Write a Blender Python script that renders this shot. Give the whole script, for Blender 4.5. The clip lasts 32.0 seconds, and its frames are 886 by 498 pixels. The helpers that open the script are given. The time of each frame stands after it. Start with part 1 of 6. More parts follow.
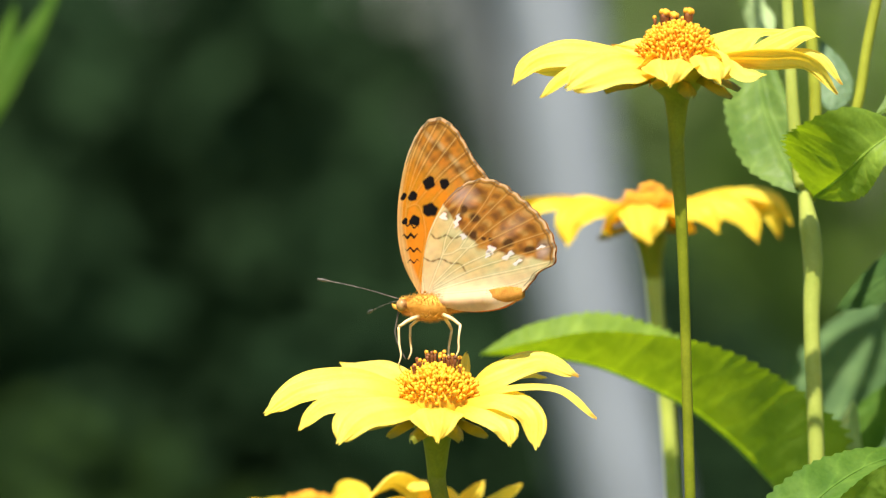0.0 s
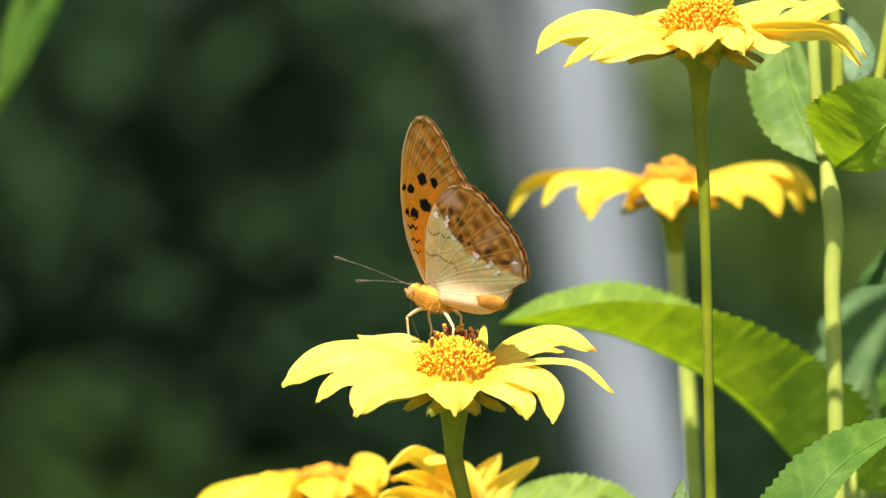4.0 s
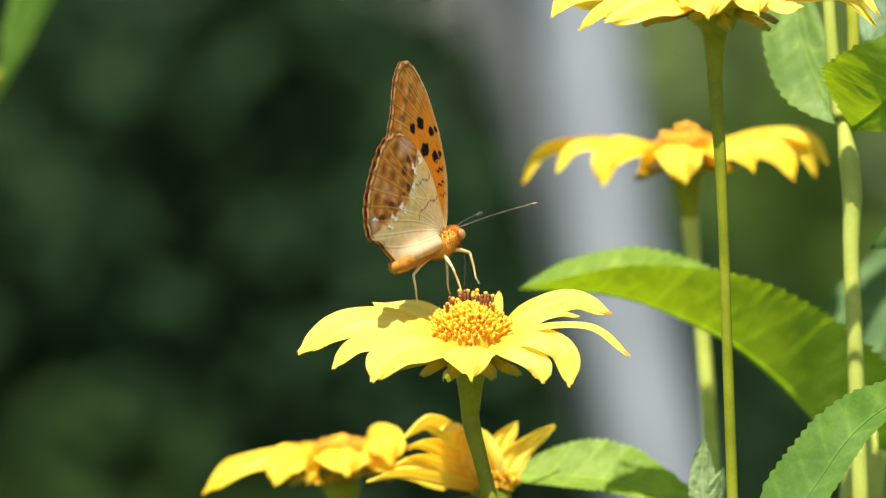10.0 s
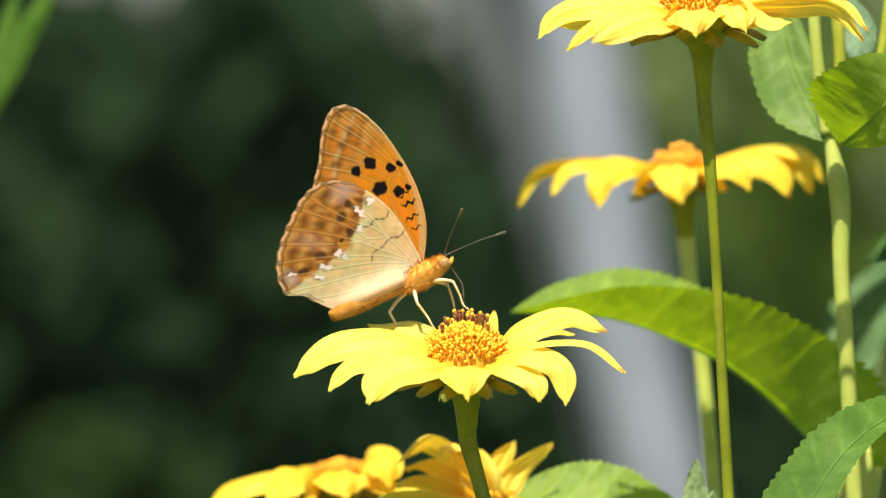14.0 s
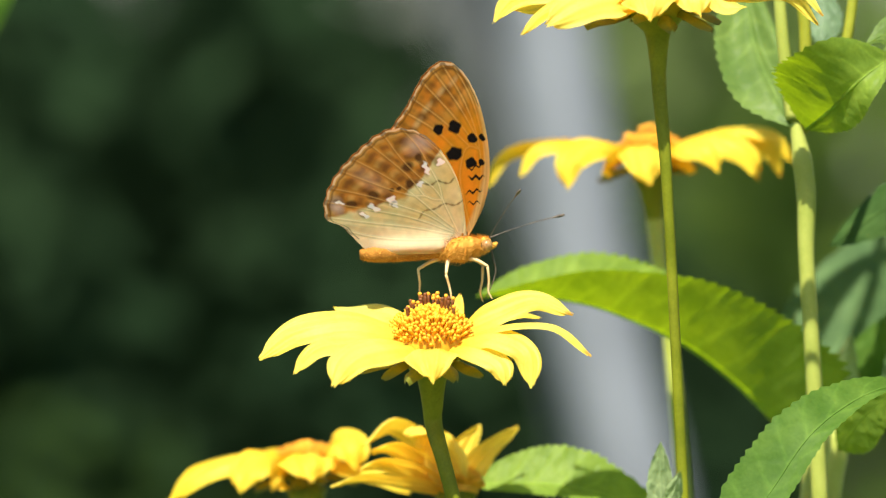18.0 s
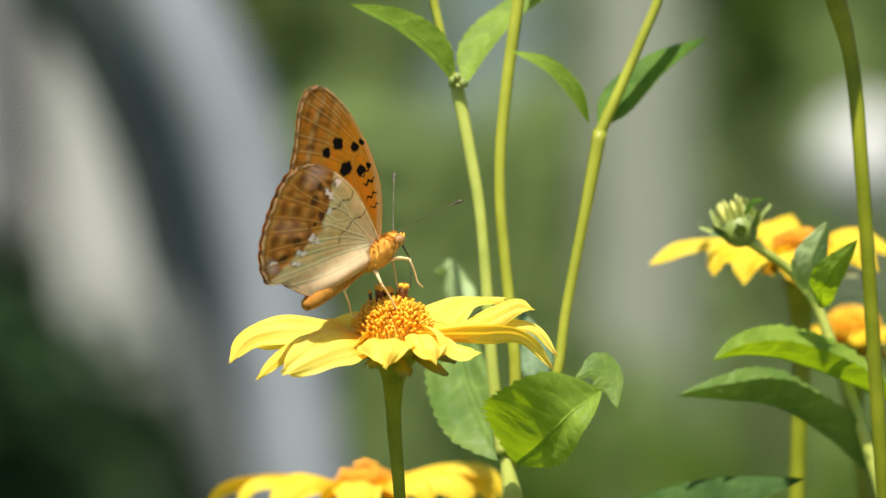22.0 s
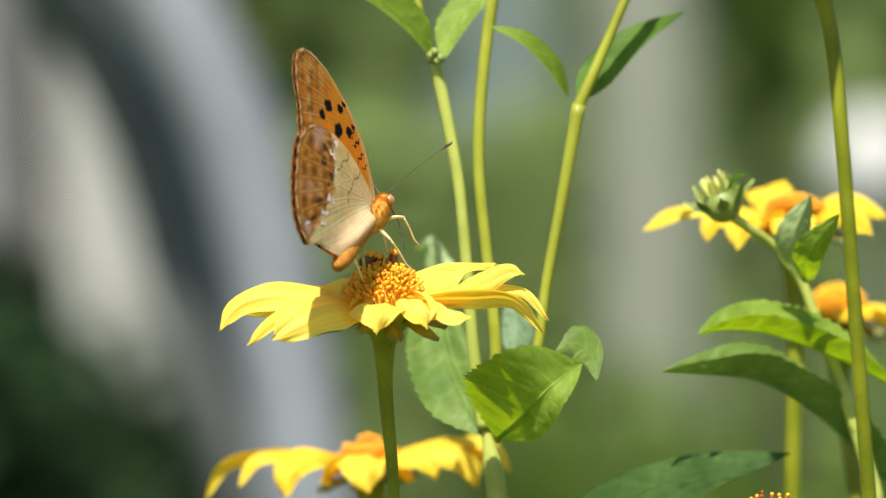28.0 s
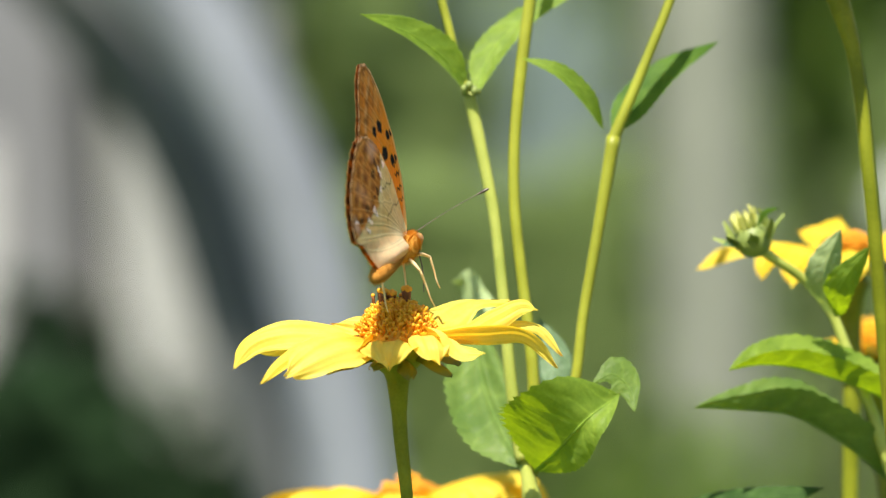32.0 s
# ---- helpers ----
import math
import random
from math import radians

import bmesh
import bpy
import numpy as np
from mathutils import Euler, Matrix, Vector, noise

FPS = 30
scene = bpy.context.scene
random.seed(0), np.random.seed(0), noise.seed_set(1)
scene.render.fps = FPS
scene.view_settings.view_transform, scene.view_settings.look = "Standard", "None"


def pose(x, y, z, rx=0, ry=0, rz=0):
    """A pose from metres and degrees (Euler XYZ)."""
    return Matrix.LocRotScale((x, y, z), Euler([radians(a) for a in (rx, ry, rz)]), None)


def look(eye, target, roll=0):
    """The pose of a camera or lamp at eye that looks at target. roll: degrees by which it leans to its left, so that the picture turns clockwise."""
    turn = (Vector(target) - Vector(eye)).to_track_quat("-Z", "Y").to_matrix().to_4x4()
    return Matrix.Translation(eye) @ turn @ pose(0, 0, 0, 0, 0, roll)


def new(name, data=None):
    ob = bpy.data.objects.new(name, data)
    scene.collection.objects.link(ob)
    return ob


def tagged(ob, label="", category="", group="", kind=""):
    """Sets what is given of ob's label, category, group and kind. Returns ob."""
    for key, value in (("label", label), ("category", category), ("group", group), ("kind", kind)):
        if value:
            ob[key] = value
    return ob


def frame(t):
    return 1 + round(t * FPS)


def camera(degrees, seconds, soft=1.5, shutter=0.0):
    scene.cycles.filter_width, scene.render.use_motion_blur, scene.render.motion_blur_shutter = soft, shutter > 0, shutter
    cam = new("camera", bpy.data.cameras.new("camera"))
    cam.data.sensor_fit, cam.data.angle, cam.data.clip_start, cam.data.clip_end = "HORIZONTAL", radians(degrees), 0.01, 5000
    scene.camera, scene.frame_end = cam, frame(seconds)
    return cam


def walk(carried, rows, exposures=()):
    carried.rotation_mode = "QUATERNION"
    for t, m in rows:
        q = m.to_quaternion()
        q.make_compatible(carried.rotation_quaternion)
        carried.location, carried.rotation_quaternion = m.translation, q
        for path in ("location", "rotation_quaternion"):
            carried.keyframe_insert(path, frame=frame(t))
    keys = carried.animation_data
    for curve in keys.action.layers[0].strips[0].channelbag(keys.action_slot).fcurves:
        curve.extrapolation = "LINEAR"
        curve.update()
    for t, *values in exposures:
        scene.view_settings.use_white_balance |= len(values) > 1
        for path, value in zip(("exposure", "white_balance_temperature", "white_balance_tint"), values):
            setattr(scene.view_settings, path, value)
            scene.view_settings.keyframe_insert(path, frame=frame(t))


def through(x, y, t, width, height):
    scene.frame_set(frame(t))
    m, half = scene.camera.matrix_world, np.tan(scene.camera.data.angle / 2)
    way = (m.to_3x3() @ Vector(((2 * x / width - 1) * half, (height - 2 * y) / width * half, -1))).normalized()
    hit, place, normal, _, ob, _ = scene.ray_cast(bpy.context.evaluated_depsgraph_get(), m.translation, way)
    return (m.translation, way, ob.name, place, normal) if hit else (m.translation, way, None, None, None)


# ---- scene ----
# ---- camera ----
cam = camera(10, 32.0, soft=1.3)
cam.data.dof.use_dof = True
cam.data.dof.focus_distance = 1.0
cam.data.dof.aperture_fstop = 11.5
PATH = [
    (0, 0.00000, -1.00000, 1.00400, -0.00000, -0.00000, 1.00000, 0.000),
    (0.5, -0.00013, -1.00000, 1.00429, 0.00071, -0.00000, 1.00076, 0.486),
    (1, -0.00027, -1.00000, 1.00458, 0.00065, -0.00000, 1.00164, 0.542),
    (1.5, -0.00040, -1.00000, 1.00487, 0.00027, -0.00000, 1.00046, 0.561),
    (2, -0.00053, -1.00000, 1.00517, 0.00096, -0.00000, 1.00140, 0.529),
    (2.5, -0.00067, -1.00000, 1.00433, 0.00025, -0.00000, 1.00041, 0.639),
    (3, -0.00080, -1.00000, 1.00350, -0.00068, -0.00001, 0.99746, 0.485),
    (3.5, -0.00097, -1.00000, 1.00267, -0.00255, -0.00002, 0.99554, 0.457),
    (5.5, -0.00163, -1.00000, 0.99783, -0.00668, -0.00004, 0.99495, 0.364),
    (6, -0.00180, -1.00000, 0.99700, -0.00605, -0.00002, 0.99731, 0.255),
    (6.5, -0.00205, -1.00000, 0.99567, -0.00682, -0.00002, 0.99782, 0.280),
    (7, -0.00230, -1.00000, 0.99433, -0.00652, -0.00001, 0.99846, 0.054),
    (7.5, -0.00255, -1.00000, 0.99375, -0.00704, -0.00002, 0.99758, 0.036),
    (8, -0.00280, -1.00000, 0.99317, -0.00875, -0.00002, 0.99797, -0.093),
    (8.5, -0.00305, -1.00000, 0.99295, -0.00959, -0.00002, 0.99990, -0.517),
    (9, -0.00330, -1.00000, 0.99275, -0.01123, -0.00003, 0.99815, -0.564),
    (9.5, -0.00293, -1.00000, 0.99238, -0.00899, -0.00007, 0.98963, -0.328),
    (10, -0.00255, -1.00000, 0.99200, -0.00695, -0.00007, 0.98769, -0.306),
    (10.5, -0.00217, -1.00000, 0.99163, -0.00197, -0.00004, 0.98907, -0.493),
    (11, -0.00180, -1.00000, 0.99125, -0.00048, -0.00004, 0.98973, -0.722),
    (11.5, -0.00143, -1.00000, 0.99088, 0.00089, -0.00003, 0.99016, -1.025),
    (12, -0.00105, -1.00000, 0.99050, -0.00036, -0.00002, 0.99081, -1.191),
    (12.5, -0.00067, -1.00000, 0.99038, -0.00178, -0.00001, 0.99264, -1.206),
    (13, -0.00030, -1.00000, 0.99025, -0.00496, -0.00001, 0.99379, -1.371),
    (13.5, -0.00024, -1.00000, 0.99050, -0.00646, -0.00002, 0.99272, -1.418),
    (14, -0.00017, -1.00000, 0.99075, -0.00552, -0.00002, 0.99193, -1.380),
    (14.5, -0.00011, -1.00000, 0.99079, -0.00406, -0.00001, 0.99304, -1.259),
    (16.5, 0.00014, -1.00000, 0.99096, -0.00284, -0.00001, 0.99170, -1.053),
    (17, 0.00020, -1.00000, 0.99100, -0.00018, -0.00001, 0.99101, -1.172),
    (17.5, 0.00082, -1.00000, 0.99062, 0.00169, -0.00001, 0.98965, -1.278),
    (18, 0.00145, -1.00000, 0.99025, 0.00137, -0.00001, 0.98838, -1.282),
    (18.5, 0.00208, -1.00000, 0.99037, -0.00098, -0.00000, 0.99104, -1.008),
    (19, 0.00270, -1.00000, 0.99050, 0.00633, -0.00007, 1.00202, -0.955),
    (19.2, 0.00305, -1.00000, 0.98985, 0.01170, -0.00031, 1.01315, -0.680),
    (19.4, 0.00340, -1.00000, 0.98920, 0.01934, -0.00078, 1.02527, -0.466),
    (19.5, 0.00357, -1.00000, 0.98887, 0.02077, -0.00100, 1.03018, -0.294),
    (20, 0.00445, -1.00000, 0.98725, 0.03262, -0.00205, 1.04472, -0.272),
    (20.5, 0.00532, -1.00000, 0.98562, 0.04779, -0.00276, 1.04659, -0.550),
    (21, 0.00620, -1.00000, 0.98400, 0.04965, -0.00294, 1.04706, -0.430),
    (21.5, 0.00758, -1.00000, 0.98275, 0.05427, -0.00333, 1.04963, -0.375),
    (22, 0.00895, -1.00000, 0.98150, 0.05924, -0.00384, 1.05310, -1.136),
    (22.2, 0.00950, -1.00000, 0.98100, 0.06115, -0.00401, 1.05410, -1.256),
    (22.5, 0.01033, -1.00000, 0.98025, 0.05999, -0.00409, 1.05573, -1.489),
    (23, 0.01170, -1.00000, 0.97900, 0.05646, -0.00408, 1.05738, -1.465),
    (23.5, 0.01195, -1.00000, 0.97850, 0.05476, -0.00409, 1.05807, -1.592),
    (24, 0.01220, -1.00000, 0.97800, 0.05216, -0.00412, 1.05938, -1.623),
    (24.5, 0.01245, -1.00000, 0.97750, 0.04972, -0.00407, 1.05962, -1.281),
    (25, 0.01270, -1.00000, 0.97700, 0.05295, -0.00405, 1.05744, -1.227),
    (25.5, 0.01303, -1.00000, 0.97633, 0.05254, -0.00377, 1.05356, -1.344),
    (27.5, 0.01437, -1.00000, 0.97367, 0.06208, -0.00413, 1.05085, -1.545),
    (28, 0.01470, -1.00000, 0.97300, 0.06259, -0.00394, 1.04766, -1.624),
    (28.5, 0.01507, -1.00000, 0.97225, 0.06112, -0.00379, 1.04604, -2.550),
    (29, 0.01545, -1.00000, 0.97150, 0.05659, -0.00350, 1.04422, -2.437),
    (29.5, 0.01582, -1.00000, 0.97075, 0.05660, -0.00372, 1.04667, -2.296),
    (30, 0.01620, -1.00000, 0.97000, 0.05267, -0.00407, 1.05248, -2.030),
    (30.5, 0.01745, -1.00000, 0.96975, 0.05568, -0.00469, 1.05866, -2.213),
    (31, 0.01870, -1.00000, 0.96950, 0.05290, -0.00463, 1.05935, -2.185),
    (31.5, 0.01995, -1.00000, 0.96925, 0.05943, -0.00467, 1.05739, -2.463),
    (32, 0.02120, -1.00000, 0.96900, 0.05716, -0.00434, 1.05481, -2.242),
]
walk(cam, [(t, look((x, y, z), (tx, ty, tz), roll)) for t, x, y, z, tx, ty, tz, roll in PATH], [(0, 1.05), (1, 1.03), (3, 1.15), (6, 1.15), (9, 1.29), (10, 1.13), (11, 1.02), (12, 0.90), (14, 0.94), (17, 1.02), (18, 1.02), (19, 1.11), (20, 1.19), (21, 0.99), (22, 0.83), (23, 0.90), (24, 0.96), (25, 1.00), (28, 0.87), (29, 0.83), (30, 0.84), (31, 0.98), (32, 0.97)])

# ---- light ----
SUN = Vector((-0.10, -0.52, 0.85)).normalized()
world = bpy.data.worlds.new("sky")
scene.world = world
world.use_nodes = True
wn = world.node_tree
sky = wn.nodes.new("ShaderNodeTexSky")
sky.sky_type, sky.sun_disc = "NISHITA", False
sky.sun_elevation, sky.sun_rotation = math.asin(SUN.z), math.atan2(SUN.x, SUN.y)
bg = wn.nodes["Background"]
bg.inputs["Strength"].default_value = 0.078
wn.links.new(sky.outputs[0], bg.inputs["Color"])
sun = new("sun", bpy.data.lights.new("sun", "SUN"))
sun.data.energy, sun.data.angle, sun.data.color = 5.0, radians(0.53), (1.0, 0.94, 0.83)
sun.matrix_world = look(SUN * 10, (0, 0, 0))


# ---- materials ----
def material(name, dark, light, rough=0.5, metal=0.0, scale=200.0, fine=2000.0, bump=0.15, depth=0.0002, through=0.0, glow=None, spec=0.4, attribute=""):
    """Two colours mixed by noise at two scales (per metre), fine relief, and light let through thin sheets."""
    m = bpy.data.materials.new(name)
    m.use_nodes = True
    n, l = m.node_tree.nodes, m.node_tree.links
    p = n["Principled BSDF"]
    where = n.new("ShaderNodeTexCoord").outputs["Object"]
    coarse, small = n.new("ShaderNodeTexNoise"), n.new("ShaderNodeTexNoise")
    for node, s in ((coarse, scale), (small, fine)):
        node.inputs["Scale"].default_value, node.inputs["Detail"].default_value = s, 4
        l.new(where, node.inputs["Vector"])
    add = n.new("ShaderNodeMath")
    add.operation = "MULTIPLY_ADD"
    l.new(small.outputs["Fac"], add.inputs[0])
    add.inputs[1].default_value = 0.35
    l.new(coarse.outputs["Fac"], add.inputs[2])
    ramp = n.new("ShaderNodeValToRGB")
    ramp.color_ramp.elements[0].position, ramp.color_ramp.elements[1].position = 0.5, 0.85
    ramp.color_ramp.elements[0].color, ramp.color_ramp.elements[1].color = dark, light
    l.new(add.outputs[0], ramp.inputs["Fac"])
    colour = ramp.outputs["Color"]
    if attribute:
        at = n.new("ShaderNodeAttribute")
        at.attribute_name = attribute
        mix = n.new("ShaderNodeMix")
        mix.data_type, mix.blend_type = "RGBA", "MULTIPLY"
        mix.inputs["Factor"].default_value = 1.0
        l.new(colour, mix.inputs["A"])
        l.new(at.outputs["Color"], mix.inputs["B"])
        colour = mix.outputs["Result"]
    l.new(colour, p.inputs["Base Color"])
    p.inputs["Roughness"].default_value, p.inputs["Metallic"].default_value = rough, metal
    p.inputs["Specular IOR Level"].default_value = spec
    relief = n.new("ShaderNodeBump")
    relief.inputs["Strength"].default_value, relief.inputs["Distance"].default_value = bump, depth
    l.new(add.outputs[0], relief.inputs["Height"])
    l.new(relief.outputs["Normal"], p.inputs["Normal"])
    if through:
        t = n.new("ShaderNodeBsdfTranslucent")
        warm = n.new("ShaderNodeMix")
        warm.data_type, warm.blend_type = "RGBA", "MULTIPLY"
        warm.inputs["Factor"].default_value = 1.0
        l.new(colour, warm.inputs["A"])
        warm.inputs["B"].default_value = glow or (1, 1, 1, 1)
        l.new(warm.outputs["Result"], t.inputs["Color"])
        both = n.new("ShaderNodeMixShader")
        both.inputs["Fac"].default_value = through
        l.new(p.outputs[0], both.inputs[1])
        l.new(t.outputs[0], both.inputs[2])
        l.new(both.outputs[0], n["Material Output"].inputs["Surface"])
    return m


M_PETAL = material("petal_yellow", (0.96, 0.74, 0.09, 1), (0.99, 0.84, 0.16, 1), 0.45, scale=90, fine=1500, bump=0.1, through=0.48, glow=(1, 0.8, 0.3, 1), spec=0.15, attribute="pattern")
M_PETAL_OLD = material("petal_golden", (0.94, 0.65, 0.03, 1), (0.98, 0.78, 0.08, 1), 0.45, scale=90, fine=1500, bump=0.1, through=0.48, glow=(1, 0.7, 0.25, 1), spec=0.15, attribute="pattern")
M_DISC = material("disc_golden", (0.55, 0.26, 0.01, 1), (0.80, 0.45, 0.02, 1), 0.6, scale=500, fine=4000, bump=0.3)
M_FLORET = material("floret_yellow", (0.80, 0.42, 0.015, 1), (0.92, 0.62, 0.04, 1), 0.5, scale=400, fine=3000, through=0.3, glow=(1.2, 0.95, 0.4, 1))
# deeper yellow: the butterfly's shade is partly put into the tall flower's florets
M_FLORET_SHADED = material("floret_shaded_yellow", (0.80, 0.38, 0.012, 1), (0.93, 0.58, 0.035, 1), 0.5, scale=400, fine=3000, through=0.3, glow=(1.2, 0.95, 0.4, 1))
M_FLORET_OLD = material("floret_orange", (0.70, 0.29, 0.012, 1), (0.86, 0.46, 0.028, 1), 0.5, scale=400, fine=3000, through=0.3, glow=(1.2, 0.95, 0.4, 1))
M_STAMEN = material("stamen_brown", (0.10, 0.03, 0.008, 1), (0.22, 0.07, 0.01, 1), 0.6, scale=600, fine=4000)
M_POLLEN = material("pollen_orange", (0.70, 0.28, 0.01, 1), (0.85, 0.42, 0.03, 1), 0.7, scale=900, fine=5000)
M_STEM = material("stem_green", (0.14, 0.165, 0.007, 1), (0.23, 0.25, 0.014, 1), 0.5, spec=0.2, scale=120, fine=1800, bump=0.2, through=0.1)
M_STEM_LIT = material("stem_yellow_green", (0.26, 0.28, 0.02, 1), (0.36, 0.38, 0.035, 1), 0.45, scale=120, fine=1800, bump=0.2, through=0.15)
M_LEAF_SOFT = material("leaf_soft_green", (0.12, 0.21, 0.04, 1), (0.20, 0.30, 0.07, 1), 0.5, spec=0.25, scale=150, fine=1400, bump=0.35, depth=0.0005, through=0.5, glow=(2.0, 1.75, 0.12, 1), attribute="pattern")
M_LEAF_FOLD = material("leaf_mild_green", (0.105, 0.185, 0.038, 1), (0.17, 0.26, 0.062, 1), 0.5, spec=0.25, scale=150, fine=1400, bump=0.35, depth=0.0005, through=0.4, glow=(1.8, 1.6, 0.14, 1), attribute="pattern")
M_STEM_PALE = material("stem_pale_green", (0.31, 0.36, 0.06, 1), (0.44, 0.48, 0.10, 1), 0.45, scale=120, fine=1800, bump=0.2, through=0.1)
M_BRACT = material("bract_green", (0.085, 0.115, 0.010, 1), (0.145, 0.155, 0.018, 1), 0.5, scale=200, fine=2000, through=0.2)
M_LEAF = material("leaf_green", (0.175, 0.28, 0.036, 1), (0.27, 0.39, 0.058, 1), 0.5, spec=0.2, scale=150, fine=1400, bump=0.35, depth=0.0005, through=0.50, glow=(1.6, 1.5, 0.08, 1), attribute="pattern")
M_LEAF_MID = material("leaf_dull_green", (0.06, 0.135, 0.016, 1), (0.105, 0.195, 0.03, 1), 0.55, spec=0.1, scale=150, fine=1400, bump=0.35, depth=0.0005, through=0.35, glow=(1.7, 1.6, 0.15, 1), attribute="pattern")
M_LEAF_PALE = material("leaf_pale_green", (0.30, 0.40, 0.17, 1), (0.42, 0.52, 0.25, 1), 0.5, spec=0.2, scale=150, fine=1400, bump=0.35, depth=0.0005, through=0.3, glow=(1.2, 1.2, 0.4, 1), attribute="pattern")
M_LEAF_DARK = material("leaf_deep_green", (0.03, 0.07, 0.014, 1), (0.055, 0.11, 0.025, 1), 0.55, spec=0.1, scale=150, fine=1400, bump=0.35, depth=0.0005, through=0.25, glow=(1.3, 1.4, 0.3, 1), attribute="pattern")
# shaded copy of the leaf green, the shade is in the colour
M_LEAF_SHADE = material("leaf_shaded_green", (0.065, 0.125, 0.044, 1), (0.10, 0.17, 0.062, 1), 0.6, spec=0.08, scale=150, fine=1400, bump=0.35, depth=0.0005, through=0.3, glow=(1.3, 1.4, 0.3, 1), attribute="pattern")
M_LEAF_GREY = material("leaf_grey_green", (0.11, 0.18, 0.09, 1), (0.18, 0.27, 0.14, 1), 0.5, spec=0.25, scale=150, fine=1400, bump=0.35, depth=0.0005, through=0.3, glow=(1.1, 1.3, 0.4, 1), attribute="pattern")
M_BUD = material("bud_green", (0.15, 0.20, 0.045, 1), (0.24, 0.29, 0.07, 1), 0.5, scale=300, fine=2500, bump=0.3)
M_BUD_PALE = material("bud_pale_petal", (0.62, 0.62, 0.16, 1), (0.78, 0.76, 0.28, 1), 0.5, scale=300, fine=2500, through=0.25)
M_WING = material("wing_scales", (0.90, 0.90, 0.90, 1), (1, 1, 1, 1), 0.55, scale=800, fine=9000, bump=0.2, depth=0.00005, through=0.56, glow=(1.45, 1.12, 0.6, 1), spec=0.12, attribute="pattern")
M_FUR = material("fur_orange", (0.50, 0.23, 0.030, 1), (0.72, 0.38, 0.075, 1), 0.9, spec=0.05, scale=350, fine=6000, bump=0.4, depth=0.0002)
M_ABDOMEN = material("abdomen_brown", (0.24, 0.09, 0.012, 1), (0.52, 0.24, 0.045, 1), 0.85, spec=0.08, scale=300, fine=5000, bump=0.4, depth=0.0002)
M_EYE = material("eye_amber", (0.22, 0.10, 0.03, 1), (0.42, 0.24, 0.08, 1), 0.2, scale=900, fine=9000)
M_LEG = material("leg_cream", (0.62, 0.38, 0.14, 1), (0.82, 0.62, 0.34, 1), 0.5, scale=500, fine=5000)
M_ANTENNA = material("antenna_dark", (0.045, 0.035, 0.025, 1), (0.16, 0.13, 0.10, 1), 0.45, scale=900, fine=5000)
M_PIPE = material("galvanised_pipe", (0.158, 0.170, 0.190, 1), (0.218, 0.234, 0.260, 1), 0.55, 0.0, scale=20, fine=150, bump=0.1)
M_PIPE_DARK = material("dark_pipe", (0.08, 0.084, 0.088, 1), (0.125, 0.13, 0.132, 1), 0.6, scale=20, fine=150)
M_GRASS = material("grass", (0.03, 0.06, 0.012, 1), (0.07, 0.12, 0.025, 1), 0.8, scale=1.5, fine=60, bump=0.6, depth=0.03)
# shrub shade is put into the colour of these two darker leaf greens
M_BUSH = material("bush_leaf_shaded", (0.0125, 0.030, 0.013, 1), (0.028, 0.054, 0.0215, 1), 0.9, spec=0.03, scale=3, fine=30, through=0.15)
M_BUSH_MID = material("bush_leaf_half_shaded", (0.017, 0.038, 0.009, 1), (0.034, 0.062, 0.014, 1), 0.9, spec=0.03, scale=3, fine=30, through=0.2)
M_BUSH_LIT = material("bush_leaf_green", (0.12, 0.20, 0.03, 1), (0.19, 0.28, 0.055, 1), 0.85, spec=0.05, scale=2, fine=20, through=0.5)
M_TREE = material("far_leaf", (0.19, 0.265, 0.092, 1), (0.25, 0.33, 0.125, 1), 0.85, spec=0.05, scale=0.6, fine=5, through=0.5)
M_BARK = material("bark", (0.025, 0.022, 0.018, 1), (0.05, 0.045, 0.035, 1), 0.85, scale=8, fine=80, bump=0.6, depth=0.01)
M_BARK_PALE = material("pale_bark", (0.165, 0.18, 0.135, 1), (0.23, 0.24, 0.19, 1), 0.7, scale=5, fine=60, bump=0.4, depth=0.005)
M_WHITE = material("white_paint", (0.27, 0.272, 0.25, 1), (0.34, 0.342, 0.32, 1), 0.6, scale=2, fine=30, bump=0.1, depth=0.002)
# brighter copy of white_paint, sunlit brightness put into the colour
M_WHITE_BRIGHT = material("white_paint_bright", (0.40, 0.40, 0.39, 1), (0.47, 0.47, 0.46, 1), 0.5, scale=2, fine=30, bump=0.1, depth=0.002)
M_BLUE_WALL = material("blue_grey_render", (0.105, 0.155, 0.15, 1), (0.145, 0.195, 0.19, 1), 0.8, scale=2, fine=40, bump=0.2, depth=0.005)
M_ROOF = material("slate_grey", (0.16, 0.19, 0.22, 1), (0.26, 0.30, 0.33, 1), 0.6, scale=2, fine=25, bump=0.3, depth=0.01)
M_WALL = material("grey_render", (0.125, 0.128, 0.135, 1), (0.16, 0.163, 0.17, 1), 0.8, scale=2, fine=40, bump=0.2, depth=0.005)


# ---- building blocks ----
def mesh_object(name, verts, faces, mat, parent=None, label="", smooth=True):
    me = bpy.data.meshes.new(name)
    me.from_pydata([tuple(v) for v in verts], [], faces)
    me.materials.append(mat)
    if smooth:
        me.polygons.foreach_set("use_smooth", [True] * len(me.polygons))
    ob = new(name, me)
    ob.parent = parent
    if label:
        ob["label"] = label
    return ob


def root(name, place, label, category, group="", kind=""):
    ob = new(name)
    ob.empty_display_size = 0.01
    ob.location = place
    return tagged(ob, label, category, group, kind)


